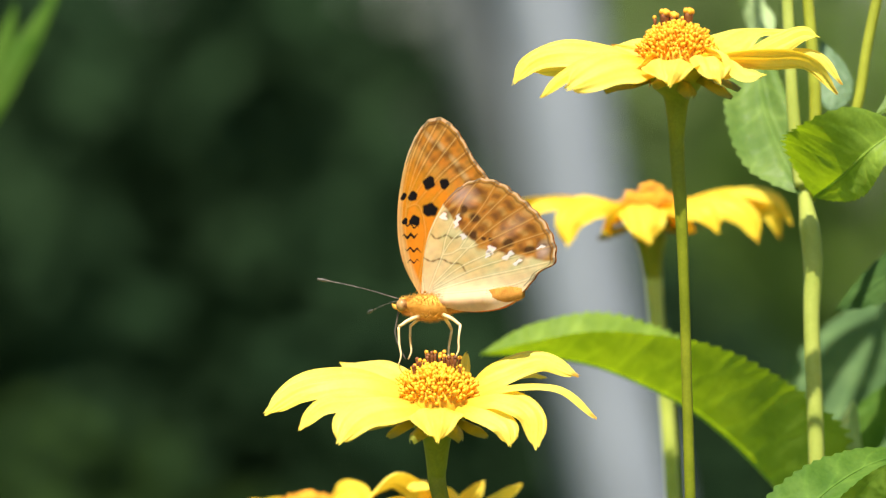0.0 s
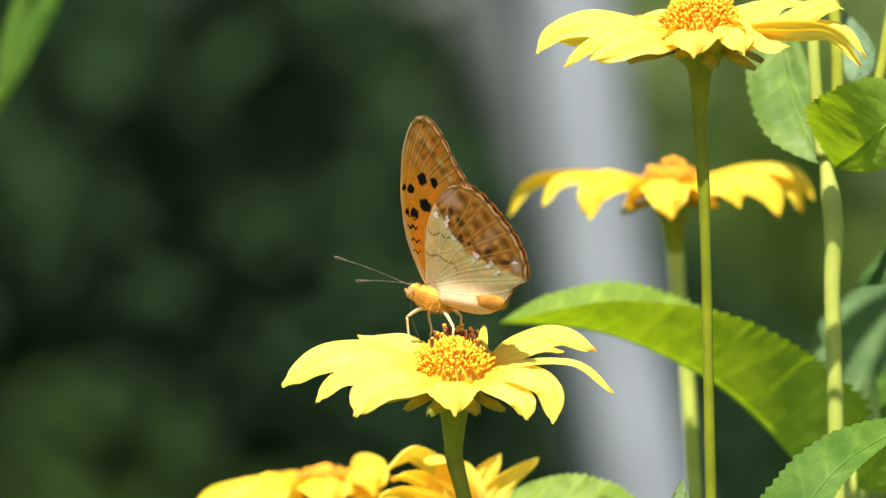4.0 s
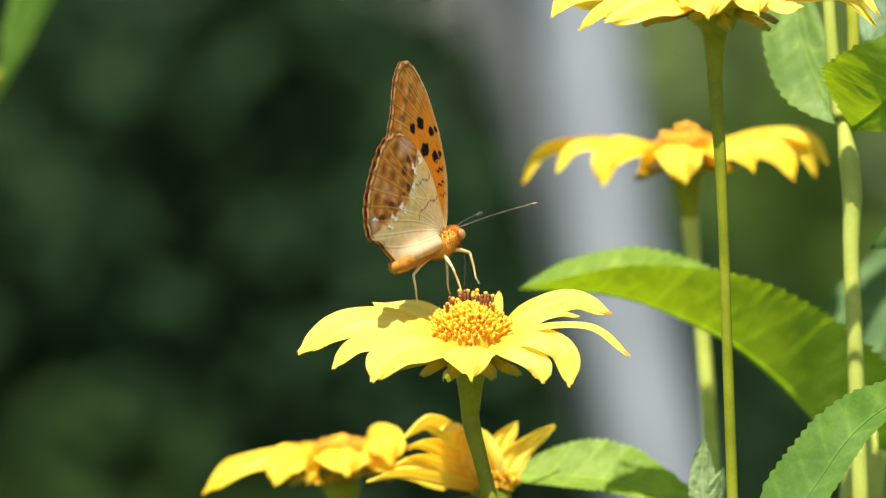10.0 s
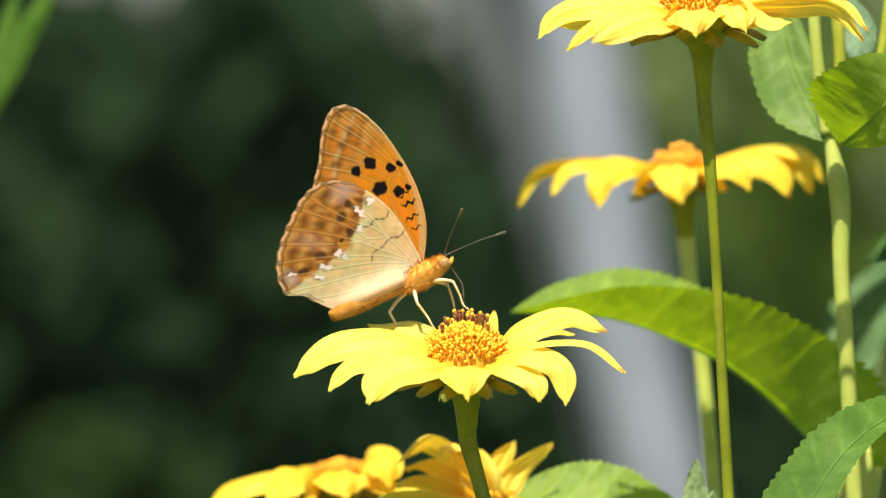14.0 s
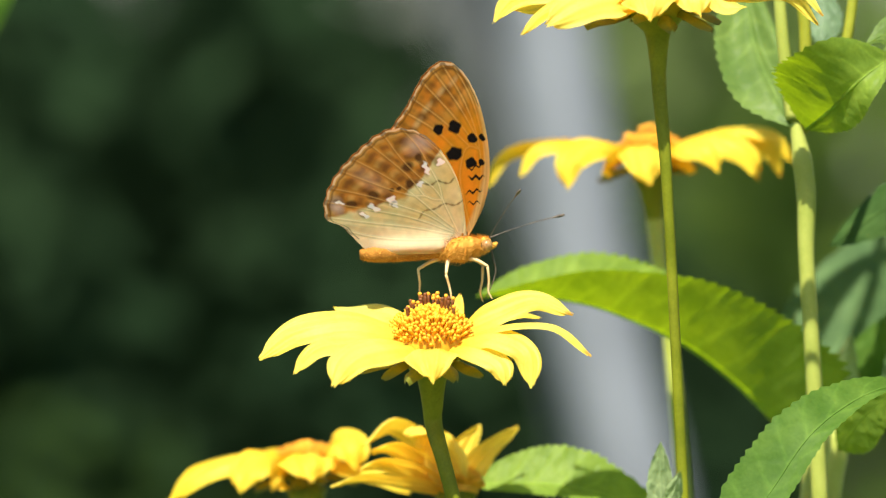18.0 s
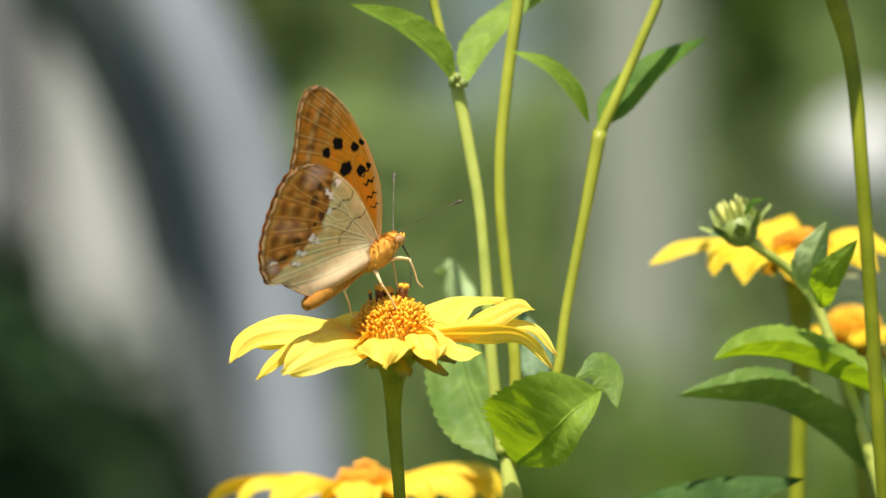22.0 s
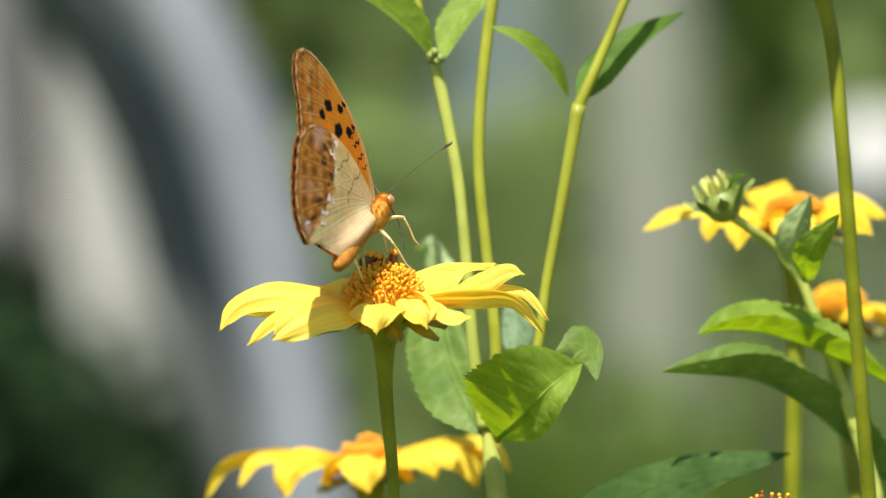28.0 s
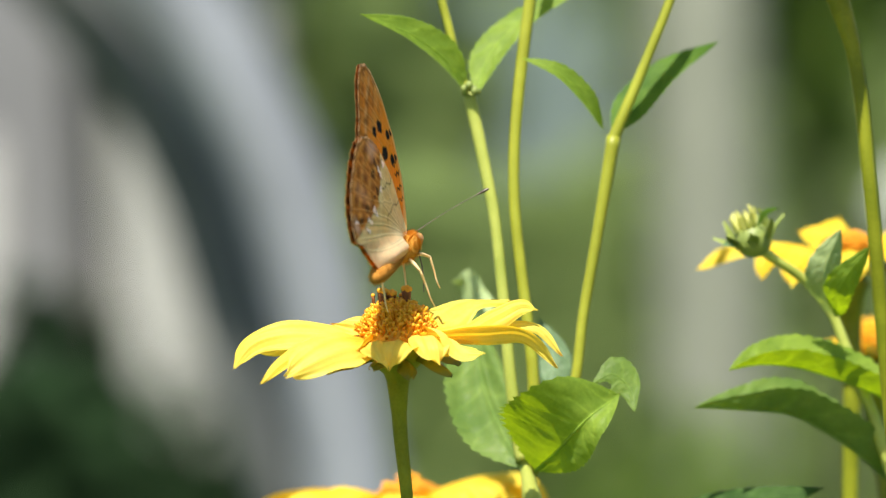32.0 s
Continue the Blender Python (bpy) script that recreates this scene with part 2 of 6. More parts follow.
def spline(points, n):
    """n+1 points on a smooth curve through the given points, which may be unevenly spaced."""
    p = [Vector(q) for q in points]
    d = [max(1e-9, (b - a).length) for a, b in zip(p, p[1:])]
    way = [(b - a) / e for a, b, e in zip(p, p[1:], d)]
    m = [way[0]] + [(way[i] * d[i + 1] + way[i + 1] * d[i]) / (d[i] + d[i + 1]) for i in range(len(way) - 1)] + [way[-1]]
    out, segs = [], len(p) - 1
    for k in range(n + 1):
        u = k / n * segs
        i = min(int(u), segs - 1)
        t = u - i
        out.append(p[i] * (2 * t ** 3 - 3 * t * t + 1) + m[i] * d[i] * (t ** 3 - 2 * t * t + t) + p[i + 1] * (3 * t * t - 2 * t ** 3) + m[i + 1] * d[i] * (t ** 3 - t * t))
    return out


def tube_data(points, radii, sides=10, n=24, verts=None, faces=None, ridge=0.0):
    verts, faces = ([] if verts is None else verts), ([] if faces is None else faces)
    path = spline(points, n)
    start = len(verts)
    side = None
    for k, c in enumerate(path):
        way = (path[min(k + 1, n)] - path[max(k - 1, 0)]).normalized()
        if side is None:
            side = way.orthogonal().normalized()
        side = (side - way * side.dot(way)).normalized()
        up = way.cross(side)
        u = k / n * (len(radii) - 1)
        i = min(int(u), len(radii) - 2)
        r = radii[i] + (radii[i + 1] - radii[i]) * (u - i)
        for s in range(sides):
            a = 2 * math.pi * s / sides
            q = r * (1 + ridge * (1 if s % 2 else -1))
            verts.append(c + side * math.cos(a) * q + up * math.sin(a) * q)
    for k in range(n):
        for s in range(sides):
            a, b = start + k * sides + s, start + k * sides + (s + 1) % sides
            faces.append((a, b, b + sides, a + sides))
    faces.append(tuple(start + s for s in reversed(range(sides))))
    faces.append(tuple(start + n * sides + s for s in range(sides)))
    return verts, faces


def tube(name, points, radii, mat, parent=None, label="", sides=10, n=24, ridge=0.0):
    v, f = tube_data(points, radii, sides, n, ridge=ridge)
    return mesh_object(name, v, f, mat, parent, label)


def ball_data(c, r, verts, faces, rings=5, seg=8, stretch=(1, 1, 1)):
    s0 = len(verts)
    c = Vector(c)
    for i in range(rings + 1):
        th = math.pi * i / rings
        for j in range(seg):
            ph = 2 * math.pi * j / seg
            verts.append(c + Vector((r * stretch[0] * math.sin(th) * math.cos(ph), r * stretch[1] * math.sin(th) * math.sin(ph), r * stretch[2] * math.cos(th))))
    for i in range(rings):
        for j in range(seg):
            a, b = s0 + i * seg + j, s0 + i * seg + (j + 1) % seg
            faces.append((a, a + seg, b + seg, b))


def lathe(name, profile, mat, parent, matrix, label="", seg=28, wobble=0.0):
    """Turned shape from (radius, height) pairs."""
    verts, faces = [], []
    for i, (r, h) in enumerate(profile):
        for j in range(seg):
            a = 2 * math.pi * j / seg
            q = r * (1 + wobble * math.sin(5 * a + i))
            verts.append(matrix @ Vector((q * math.cos(a), q * math.sin(a), h)))
    for i in range(len(profile) - 1):
        for j in range(seg):
            a, b = i * seg + j, i * seg + (j + 1) % seg
            faces.append((a, b, b + seg, a + seg))
    faces.append(tuple(range((len(profile) - 1) * seg, len(profile) * seg)))
    return mesh_object(name, verts, faces, mat, parent, label)


# ---- flowers ----
def petal_mesh(L, wide, e0, e1, notch, rng, twist=0.0, cup=0.25, nu=18, nv=12, tip=0.86, crumple=0.0):
    """A strap-like ray petal from the origin along +x: it rises at e0 degrees and bends to e1, pleated, with a notched tip."""
    verts, faces = [], []
    x = z = 0.0
    step = L / nu
    ph = rng.uniform(0, 6)
    for i in range(nu + 1):
        u = i / nu
        e = radians(e0 + (e1 - e0) * (u ** 1.15))
        if i:
            x += step * math.cos(e)
            z += step * math.sin(e)
        w = wide * (0.42 + 0.58 * math.sin(min(1.0, u * 1.7) * math.pi / 2)) * (1 - max(0, (u - 0.42) / 0.58) ** 1.7 * tip)
        tw = radians(twist) * (0.4 + 0.6 * u)
        for j in range(nv + 1):
            v = j / nv * 2 - 1
            cut = 0.0
            if i == nu:
                cut = -0.05 * L * abs(math.sin(v * 4.0 + 0.4)) * notch + 0.03 * L * (1 - v * v)
            pleat = 0.036 * wide * math.cos(v * 10.0) * math.sin(u * math.pi) + 0.03 * wide * math.sin(u * 9 + v * 2 + ph)
            sag = -cup * wide * v * v * 0.5 + crumple * wide * (v * math.sin(u * 5.5 + ph * 2) * u + 0.5 * v * v * math.sin(u * 4 + ph) + 0.25 * math.sin(v * 5 + u * 6 + ph) * u)
            y, h = v * w * 0.5, pleat + sag
            y, h = y * math.cos(tw) - h * math.sin(tw), y * math.sin(tw) + h * math.cos(tw)
            verts.append(Vector((x + cut * math.cos(e) - h * math.sin(e), y, z + cut * math.sin(e) + h * math.cos(e))))
    for i in range(nu):
        for j in range(nv):
            a = i * (nv + 1) + j
            faces.append((a, a + 1, a + nv + 2, a + nv + 1))
    return verts, faces


def blade_mesh(spec, rng, nu=24, nv=30, crumple=0.0):
    """A petal along a bent line. spec: width (mm), degrees by which its face leans to the front at its foot and its tip and to the side, how pointed it is (0 to 1), then the line's points (mm)."""
    wide, lean0, lean1, side, point, *line = spec
    path = spline(line, nu)
    verts, faces = [], []
    ph, teeth = rng.uniform(0, 6), rng.choice((2, 3, 3))
    for i, c in enumerate(path):
        u = i / nu
        way = (path[min(i + 1, nu)] - path[max(i - 1, 0)]).normalized()
        f = radians(lean0 + (lean1 - lean0) * u)
        up = Vector((math.sin(radians(side)), -math.sin(f), math.cos(f)))
        up = (up - way * up.dot(way)).normalized()
        across = way.cross(up)
        w = wide * (0.55 + 0.45 * math.sin(min(1.0, u * 2.6) * math.pi / 2)) * (1 - (1 - point) * 0.80 * max(0.0, (u - 0.38) / 0.62) ** 1.8 - point * 0.94 * max(0.0, (u - 0.30) / 0.70) ** 1.15)
        for j in range(nv + 1):
            v = j / nv * 2 - 1
            pleat = wide * (0.034 * math.cos(v * 7.5 + 0.4 * ph) * math.sin(math.pi * min(1, u * 1.1)) + 0.007 * math.cos(v * 19 + ph) * min(1, u * 4) - 0.10 * v * v * (1 - 0.5 * u) + 0.02 * math.sin(u * 8 + v * 2 + ph))
            pleat += crumple * wide * (0.6 * v * math.sin(u * 5.5 + ph * 2) * u + 0.25 * math.sin(v * 5 + u * 6 + ph) * u)
            ends = (0.10 * wide * (abs(math.cos(v * teeth * math.pi / 2 + ph)) - 0.8) - 0.16 * wide * v * v) * max(0.0, (u - 0.8) / 0.2) ** 2
            edge = v * w * 0.5 * (1 + 0.03 * math.sin(u * 17 + ph + v * 3))
            verts.append((c + across * edge + up * pleat + way * ends) / 1000)
    for i in range(nu):
        for j in range(nv):
            a = i * (nv + 1) + j
            faces.append((a, a + 1, a + nv + 2, a + nv + 1))
    return verts, faces


def grain(ob, rng, nu, nv):
    """Fine lengthwise lines, a deeper base and now and then a browned tip on a petal."""
    lines = [rng.uniform(0.0, 0.11) * (1 if j % 3 else 1.6) for j in range(nv + 1)]
    worn = rng.random() < 0.3
    cols = []
    for i in range(nu + 1):
        u = i / nu
        base = max(0.0, 1 - u / 0.3)
        for j in range(nv + 1):
            k = 1 - lines[j] * (0.5 + 0.5 * math.sin(math.pi * min(1, u * 1.1)))
            c = [k, k * (1 - 0.24 * base), k * (1 - 0.6 * base)]
            if worn and i >= nu - 1 and abs(j - nv * 0.6) < nv * 0.18:
                c = [c[0] * 0.72, c[1] * 0.5, c[2] * 0.5]
            cols += c + [1.0]
    ob.data.color_attributes.new("pattern", "FLOAT_COLOR", "POINT").data.foreach_set("color", cols)


def flower(name, head, tilt, lean, petals, stem_points, stem_radii, label, seed=1, disc=(7.0, 6.5), petal_mat=None, floret_mat=None,
           stamens=14, knobs=(), stem_mat=None, bracts=10, spin=0.0, crumple=0.07, droop=0.0, category="flower", group="yellow daisies", blades=()):
    """A daisy on its stem. head: the middle of the disc's foot; tilt, lean: degrees towards -y and towards +x;
    petals: rows of (azimuth, length mm, width mm, first slope, last slope, twist); stem: from the head down to the ground."""
    rng = random.Random(seed)
    foot = Vector(stem_points[-1])
    thing = root(name, foot, label, category, group)
    inv = Matrix.Translation(-foot)
    top = inv @ Matrix.Translation(head) @ pose(0, 0, 0, tilt, lean, spin)
    petal_mat, floret_mat, stem_mat = petal_mat or M_PETAL, floret_mat or M_FLORET, stem_mat or M_STEM
    R, H = disc[0] / 1000, disc[1] / 1000
    neck = top @ Vector((0, 0, -0.0165))
    tube("stem", [top @ Vector((0, 0, -0.0085)), neck] + [inv @ Vector(p) for p in stem_points if (inv @ Vector(p)).z < neck.z - 0.004], [stem_radii[0] * 1.15] + list(stem_radii), stem_mat, thing, sides=14, n=60, ridge=0.03)
    r0 = stem_radii[0]
    lathe("receptacle", [(r0 * 0.9, -0.0160), (r0 * 1.12, -0.0138), (r0 * 1.30, -0.0110), (r0 * 1.52, -0.0086), (r0 * 1.85, -0.0070), (R * 0.62, -0.0058), (R * 0.80, -0.0042), (R * 0.92, -0.0022), (R * 0.86, 0.0005)], M_STEM, thing, top)
    prof = [(R * math.cos(a), H * math.sin(a)) for a in [k * math.pi / 2 / 9 for k in range(9)]] + [(0.0003, H)]
    lathe("disc", [(R, -0.001)] + prof, M_DISC, thing, top, wobble=0.02)
    verts, faces = [], []
    count = 560
    for k in range(count):
        rr = math.sqrt((k + 0.5) / count)
        a = k * 2.39996
        el = math.acos(min(1, rr)) if rr < 1 else 0
        b = Vector((R * rr * math.cos(a), R * rr * math.sin(a), H * math.sin(el)))
        out = Vector((b.x / R, b.y / R, b.z / H * 1.3 + 0.25)).normalized()
        ln = 0.0012 * rng.uniform(0.6, 1.4)
        bend = Vector((rng.uniform(-1, 1), rng.uniform(-1, 1), rng.uniform(-0.3, 1))) * 0.0006
        tube_data([top @ (b - out * 0.0004), top @ (b + out * ln * 0.5 + bend * 0.3), top @ (b + out * ln + bend)], [0.00027, 0.00026, 0.00036], 5, 3, verts, faces)
    tagged(mesh_object("floret_mass", verts, faces, floret_mat, thing), kind="stuff")
    for k in range(stamens):
        a, q = rng.uniform(-0.6, 3.7), R * rng.uniform(0.3, 0.75)
        el = math.acos(min(1, q / R))
        b = Vector((q * math.cos(a), q * math.sin(a), H * math.sin(el) - 0.0003))
        d = Vector((b.x * 25, b.y * 25, 1)).normalized()
        ln = rng.uniform(0.0026, 0.0044)
        v, f = tube_data([top @ b, top @ (b + d * ln * 0.5), top @ (b + d * ln)], [0.00028, 0.0003, 0.00036], 6, 4)
        st = mesh_object("stamen", v, f, M_STAMEN, thing)
        v, f = [], []
        ball_data(top @ (b + d * ln), 0.00045, v, f, 4, 6)
        mesh_object("anther", v, f, M_POLLEN if k % 3 else M_STAMEN, st)
    for dx, dy, ln in knobs:
        b = Vector((dx / 1000, dy / 1000, H - 0.001))
        v, f = tube_data([top @ b, top @ (b + Vector((0.0001 * dx, 0, ln / 2000))), top @ (b + Vector((0.0001 * dx, 0, ln / 1000)))], [0.0007, 0.0008, 0.0010], 8, 4)
        st = mesh_object("stamen", v, f, M_STAMEN, thing)
        v, f = [], []
        for q in range(5):
            ball_data(top @ (b + Vector((0.0001 * dx + 0.0006 * math.cos(q * 1.257), 0.0006 * math.sin(q * 1.257), ln / 1000 + 0.0002 * (q % 2)))), 0.00062, v, f, 5, 7)
        mesh_object("anther", v, f, M_POLLEN, st)
    for k, (az, ln, wide, e0, e1, tw) in enumerate(petals):
        v, f = petal_mesh(ln / 1000, wide / 1000, e0, e1, 1.0, rng, tw, nv=24, crumple=crumple)
        m = top @ pose(0, 0, 0.0002 * (k % 3), 0, 0, az) @ Matrix.Translation((R * 0.82, 0, 0.0004))
        grain(mesh_object("petal", [m @ p for p in v], f, petal_mat, thing), rng, 18, 24)
    at_head = Matrix.Translation(Vector(head) - foot)
    for spec in blades:
        v, f = blade_mesh(spec, rng, crumple=crumple)
        grain(mesh_object("petal", [at_head @ p for p in v], f, petal_mat, thing), rng, 24, 30)
    for k in range(bracts):
        v, f = petal_mesh(0.0084 * rng.uniform(0.8, 1.2), 0.0042, -8 - droop + rng.uniform(-8, 8), -16 - droop + rng.uniform(-14, 14), 0.0, rng, 0, 0.5, 8, 4, 0.8)
        m = top @ pose(0, 0, -0.0027 - 0.0006 * (k % 2), 0, 0, 360 * k / bracts + rng.uniform(-9, 9)) @ Matrix.Translation((R * 0.76, 0, 0))
        mesh_object("bract", [m @ p for p in v], f, M_BRACT, thing)
    return thing


# ---- leaves ----
def leaf(parent, points, wide, far, near, mat, label="", teeth=16, quilt=0.00028, name="leaf", n=90, widest=0.35, slim=None, near_tip=None, slim_widest=None, fold=0.0):
    """A toothed leaf along a smooth line from its base to its tip; far and near: the directions in which its two halves spread;
    slim: the near half's own width, near_tip: its direction at the tip; fold: height of soft lengthwise folds."""
    o = parent.location if parent else Vector()
    path = spline([Vector(p) - o for p in points], n)
    verts, faces, cols, nv = [], [], [], 12
    A = Vector(far)
    for i, c in enumerate(path):
        u = i / n
        both = []
        for full, most in ((wide, widest), (slim or wide, slim_widest or widest)):
            if u < most:
                w = math.sin(u / most * math.pi / 2) ** 0.8
            else:
                w = math.cos((u - most) / (1 - most) * math.pi / 2) ** 0.85
            both.append(max(0.03, w) * full * 0.5)
        B = Vector(near).lerp(Vector(near_tip or near), u)
        tooth = ((u * teeth) % 1.0)
        way = (path[min(i + 1, n)] - path[max(i - 1, 0)]).normalized()
        for k in range(-nv, nv + 1):
            q = abs(k) / nv
            d, w = (A, both[0]) if k < 0 else (B, both[1])
            d = (d - way * d.dot(way))
            edge = w * q * (1 + (0.10 * tooth if abs(k) == nv else 0.0))
            rows = u * teeth * 0.30 + q * 0.9 + 0.25 * noise.noise(Vector((u * 9, q * 2, teeth)))
            pucker = noise.noise(Vector((u * teeth * 1.1, q * 3.2 * (1 if k < 0 else -1), teeth * 0.7))) + 0.6 * noise.noise(Vector((u * teeth * 2.3, q * 7.0 * (1 if k < 0 else -1), teeth)))
            vein = quilt * (abs(math.sin(rows * math.pi)) ** 0.7 - 0.5) * math.sin(math.pi * min(1, u * 1.05)) * (1 - (1 - q) ** 4) + quilt * 0.9 * pucker * min(1, q * 3)
            nrm = way.cross(d).normalized() * (1 if k < 0 else -1)
            curl = -0.10 * w * q * q + fold * math.sin(q * 4.6 + u * 3.0 + (0.8 if k < 0 else 2.4)) * math.sin(math.pi * u) * min(1, q * 4)
            pale = (1 - abs(math.sin(rows * math.pi))) ** 5 * (1 - 0.5 * q) + (0.8 if k == 0 else 0.0)
            cols += [0.92 + 0.40 * pale, 0.92 + 0.34 * pale, 0.92 + 0.40 * pale, 1.0]
            verts.append(c + d * edge + nrm * (vein + curl) - way * (0.0 if abs(k) < nv else tooth * w * 0.10))
    m = 2 * nv + 1
    for i in range(n):
        for k in range(m - 1):
            a = i * m + k
            faces.append((a, a + 1, a + m + 1, a + m))
    ob = mesh_object(name, verts, faces, mat, parent, label)
    ob.data.color_attributes.new("pattern", "FLOAT_COLOR", "POINT").data.foreach_set("color", cols)
    rib = tube("midrib", [p for p in path[::10]], [wide * 0.014, wide * 0.012, wide * 0.004], mat, ob, sides=6, n=24)
    rib.data.color_attributes.new("pattern", "FLOAT_COLOR", "POINT").data.foreach_set("color", [1.3, 1.26, 1.3, 1.0] * len(rib.data.vertices))
    return ob


# ---- plants in focus ----
def ring(n, ln, wide, e0, e1, seed, first=0.0):
    r = random.Random(seed)
    return [(first + 360 * k / n + r.uniform(-9, 9), ln * r.uniform(0.85, 1.08), wide * r.uniform(0.85, 1.15), e0 + r.uniform(-8, 8), e1 + r.uniform(-14, 10), r.uniform(-25, 25)) for k in range(n)]


LOW_FRONT = [
    (9.8, 34, 42, 0, 0.1, (-5.7, -1, 1.8), (-18.2, -2, 4.1), (-27.6, -3, 2.1), (-34.1, -4, -3)),
    (10, 25, 25, 0, 0.1, (-4.3, 5, 3.3), (-12.2, 10, 5.8), (-19.6, 15, 6.9)),
    (6.6, 30, 42, 0, 0.1, (-5.7, -4, -0.1), (-14.7, -8, 0), (-22.9, -11, -1.2), (-27, -13, -5.8)),
    (9.6, 42, 50, 0, 0.1, (-3.7, -6, -0.9), (-10.8, -13, -1.2), (-16.7, -18, -3.7), (-19.2, -20, -8.2)),
    (11, 10, 10, 0, 0.7, (0.1, -7, -1.2), (0.1, -12, -2), (0.2, -16, -4.6), (0.2, -17, -8.2)),
]
LOW_SIDE = [
    (7.4, 30, 34, 10, 0.1, (4.7, -6, -1.2), (9.9, -11, -2.5), (13.7, -14, -5.3), (14.3, -15, -8.9)),
    (8.2, 30, 42, 10, 0.1, (5.9, -4, -0.1), (13.3, -8, 0.6), (18.6, -11, -2.5), (19.5, -13, -9.5)),
    (6, 8, 14, 0, 0.1, (6.1, -2, 0.5), (16.3, -4, 2.8), (24.7, -5, 2.1), (31.5, -6, -3.7)),
    (9.4, 24, 34, -10, 0.1, (6.1, 0, 1.8), (12.8, 1, 5.6), (21.1, 2, 7.8), (28.3, 2, 4.4)),
    (5, 10, 10, 0, 0.1, (5.3, 5, 1.6), (12.1, 11, 3.5), (18.9, 15, 4.5), (22.1, 16, 3.8)),
]
LOW_BACK = [
    (4.5, 10, 10, 0, 0.1, (3, 6, 2.2), (4.7, 9, 5.5), (6, 10, 9.1)),
    (5, 10, 10, 0, 0.1, (-2, 7, 1.6), (-4.9, 14, 3.9), (-7, 18, 4.5)),
]
HIGH_FRONT = [
    (8.2, 34, 56, 0, 0.3, (-5.9, 0, 0.3), (-14.2, 0, 1.4), (-22, -1, 1.8), (-28.9, -2, -0.4), (-32.4, -3, -4.9)),
    (4.4, -40, -40, 0, 0.1, (-5.8, 2, 0.2), (-16.3, 4, 0.3), (-24.1, 5, -1.5), (-28.3, 6, -2.1)),
    (5.2, 36, 66, 0, 0.5, (-6, -3, -0.2), (-16.1, -7, -0.6), (-22.2, -9, -3.3), (-27.2, -10, -7.7)),
    (11, 46, 64, 0, 0.3, (-5.3, -4, -0.5), (-11.2, -10, -0.9), (-17.1, -15, -2.9), (-22.4, -17, -6.2)),
    (11, 62, 62, 0, 0.8, (-2.6, -1, 0.3), (-7.5, 1, 1.4), (-12.8, 3, 3.1)),
]
HIGH_SIDE = [
    (12.5, 4, 4, 0, 1, (-1.2, -6, 0), (-1.4, -11, -0.5), (-2, -14, -2.8), (-2.2, -15, -5.9)),
    (8.5, 40, 50, 16, 0.3, (4.4, -5, 0.6), (6.1, -10, 0.2), (6.9, -13, -2.1), (7.8, -14, -5)),
    (7.5, -72, 60, 0, 0.4, (5.8, -4, 0.8), (9.8, -8, 0), (12.7, -10, -2.7), (16.8, -11, -3.2)),
    (9, 56, 10, 0, 0.3, (6.1, 2, 0.9), (10.3, 5, 3.6), (14.6, 8, 6), (23.3, 10, 6.1)),
    (5, 56, 56, 0, 0.3, (6.3, -1, 0.3), (14.5, -2, 0.7), (20.6, -2, 3.6), (25.5, -1, 5.4), (28, -1, 4.5)),
]
HIGH_BACK = [
    (5.4, -42, -62, 0, 0.4, (6.2, -2, 0.1), (16.6, -4, 0.3), (25.4, -5, -0.5), (31.3, -6, -7)),
    (3.6, 40, 40, 0, 0.4, (6.3, 0, 0.7), (18, 0, 1.4), (28, 0, 0.8), (32.6, 0, -4.8)),
    (6, 10, 10, 0, 0.1, (-1.2, 6, 1.2), (-2.6, 12, 2.1)),
    (6, 10, 10, 0, 0.1, (2.7, 6, 1.2), (4.8, 14, 2)),
    (7, -50, -50, 0, 0.1, (-4.3, -3, -0.4), (-7.8, -6, -2.1), (-10.3, -9, -3.3)),
]
HIGH_INNER = [
    (7, -50, -50, 0, 0.1, (4.5, -3, -0.4), (8.2, -6, -1.4), (10.8, -9, -2.2)),
]
BEHIND_FRONT = [
    (4.5, -35, -50, 0, 0.1, (-6.7, 0, 0.6), (-21.5, 0, 1.6), (-31.1, 0, -0.7), (-35.3, 0, -7.6)),
    (5, 30, 40, 0, 0.1, (-6.8, -2, 0.6), (-17.3, -4, 1.4), (-24.6, -5, 0.1), (-28, -6, -5.3)),
    (8.5, 42, 52, 0, 0.1, (-6.3, -4, 0.6), (-13.1, -9, 0.9), (-17.3, -12, -2.2), (-17.9, -13, -8.3)),
    (8, -50, -50, 0, 0.1, (-5.1, -4, -0.3), (-8, -9, -2.1), (-10.6, -12, -5.1)),
    (10.5, 10, 10, 0, 0.1, (-1.5, -6, 0.9), (-1.6, -12, 0.2), (-1.2, -16, -3.5), (-0.6, -17, -8)),
]
BEHIND_SIDE = [
    (9, 40, 46, 8, 0.1, (4.1, -5, 0.6), (8.7, -11, 0.9), (12.5, -14, -0.9), (14.3, -15, -5.5)),
    (7.5, 40, 50, 8, 0.1, (4.7, -4, 0.6), (15.3, -8, 1.5), (21.2, -10, -2), (23.2, -11, -7.5)),
    (6.5, 24, 36, 0, 0.1, (5.2, 0, 0.9), (18.4, -1, 3.3), (27.2, -2, 2.4), (31.2, -2, -3.6)),
    (5, -40, -50, 0, 0.1, (5.1, -1, 0.6), (19.6, -2, 1.3), (26.1, -3, -0.8), (28.6, -3, -6.6)),
    (8, -50, -50, 0, 0.1, (3.5, -4, -0.4), (6.9, -8, -2.2), (10.1, -11, -4.9)),
]
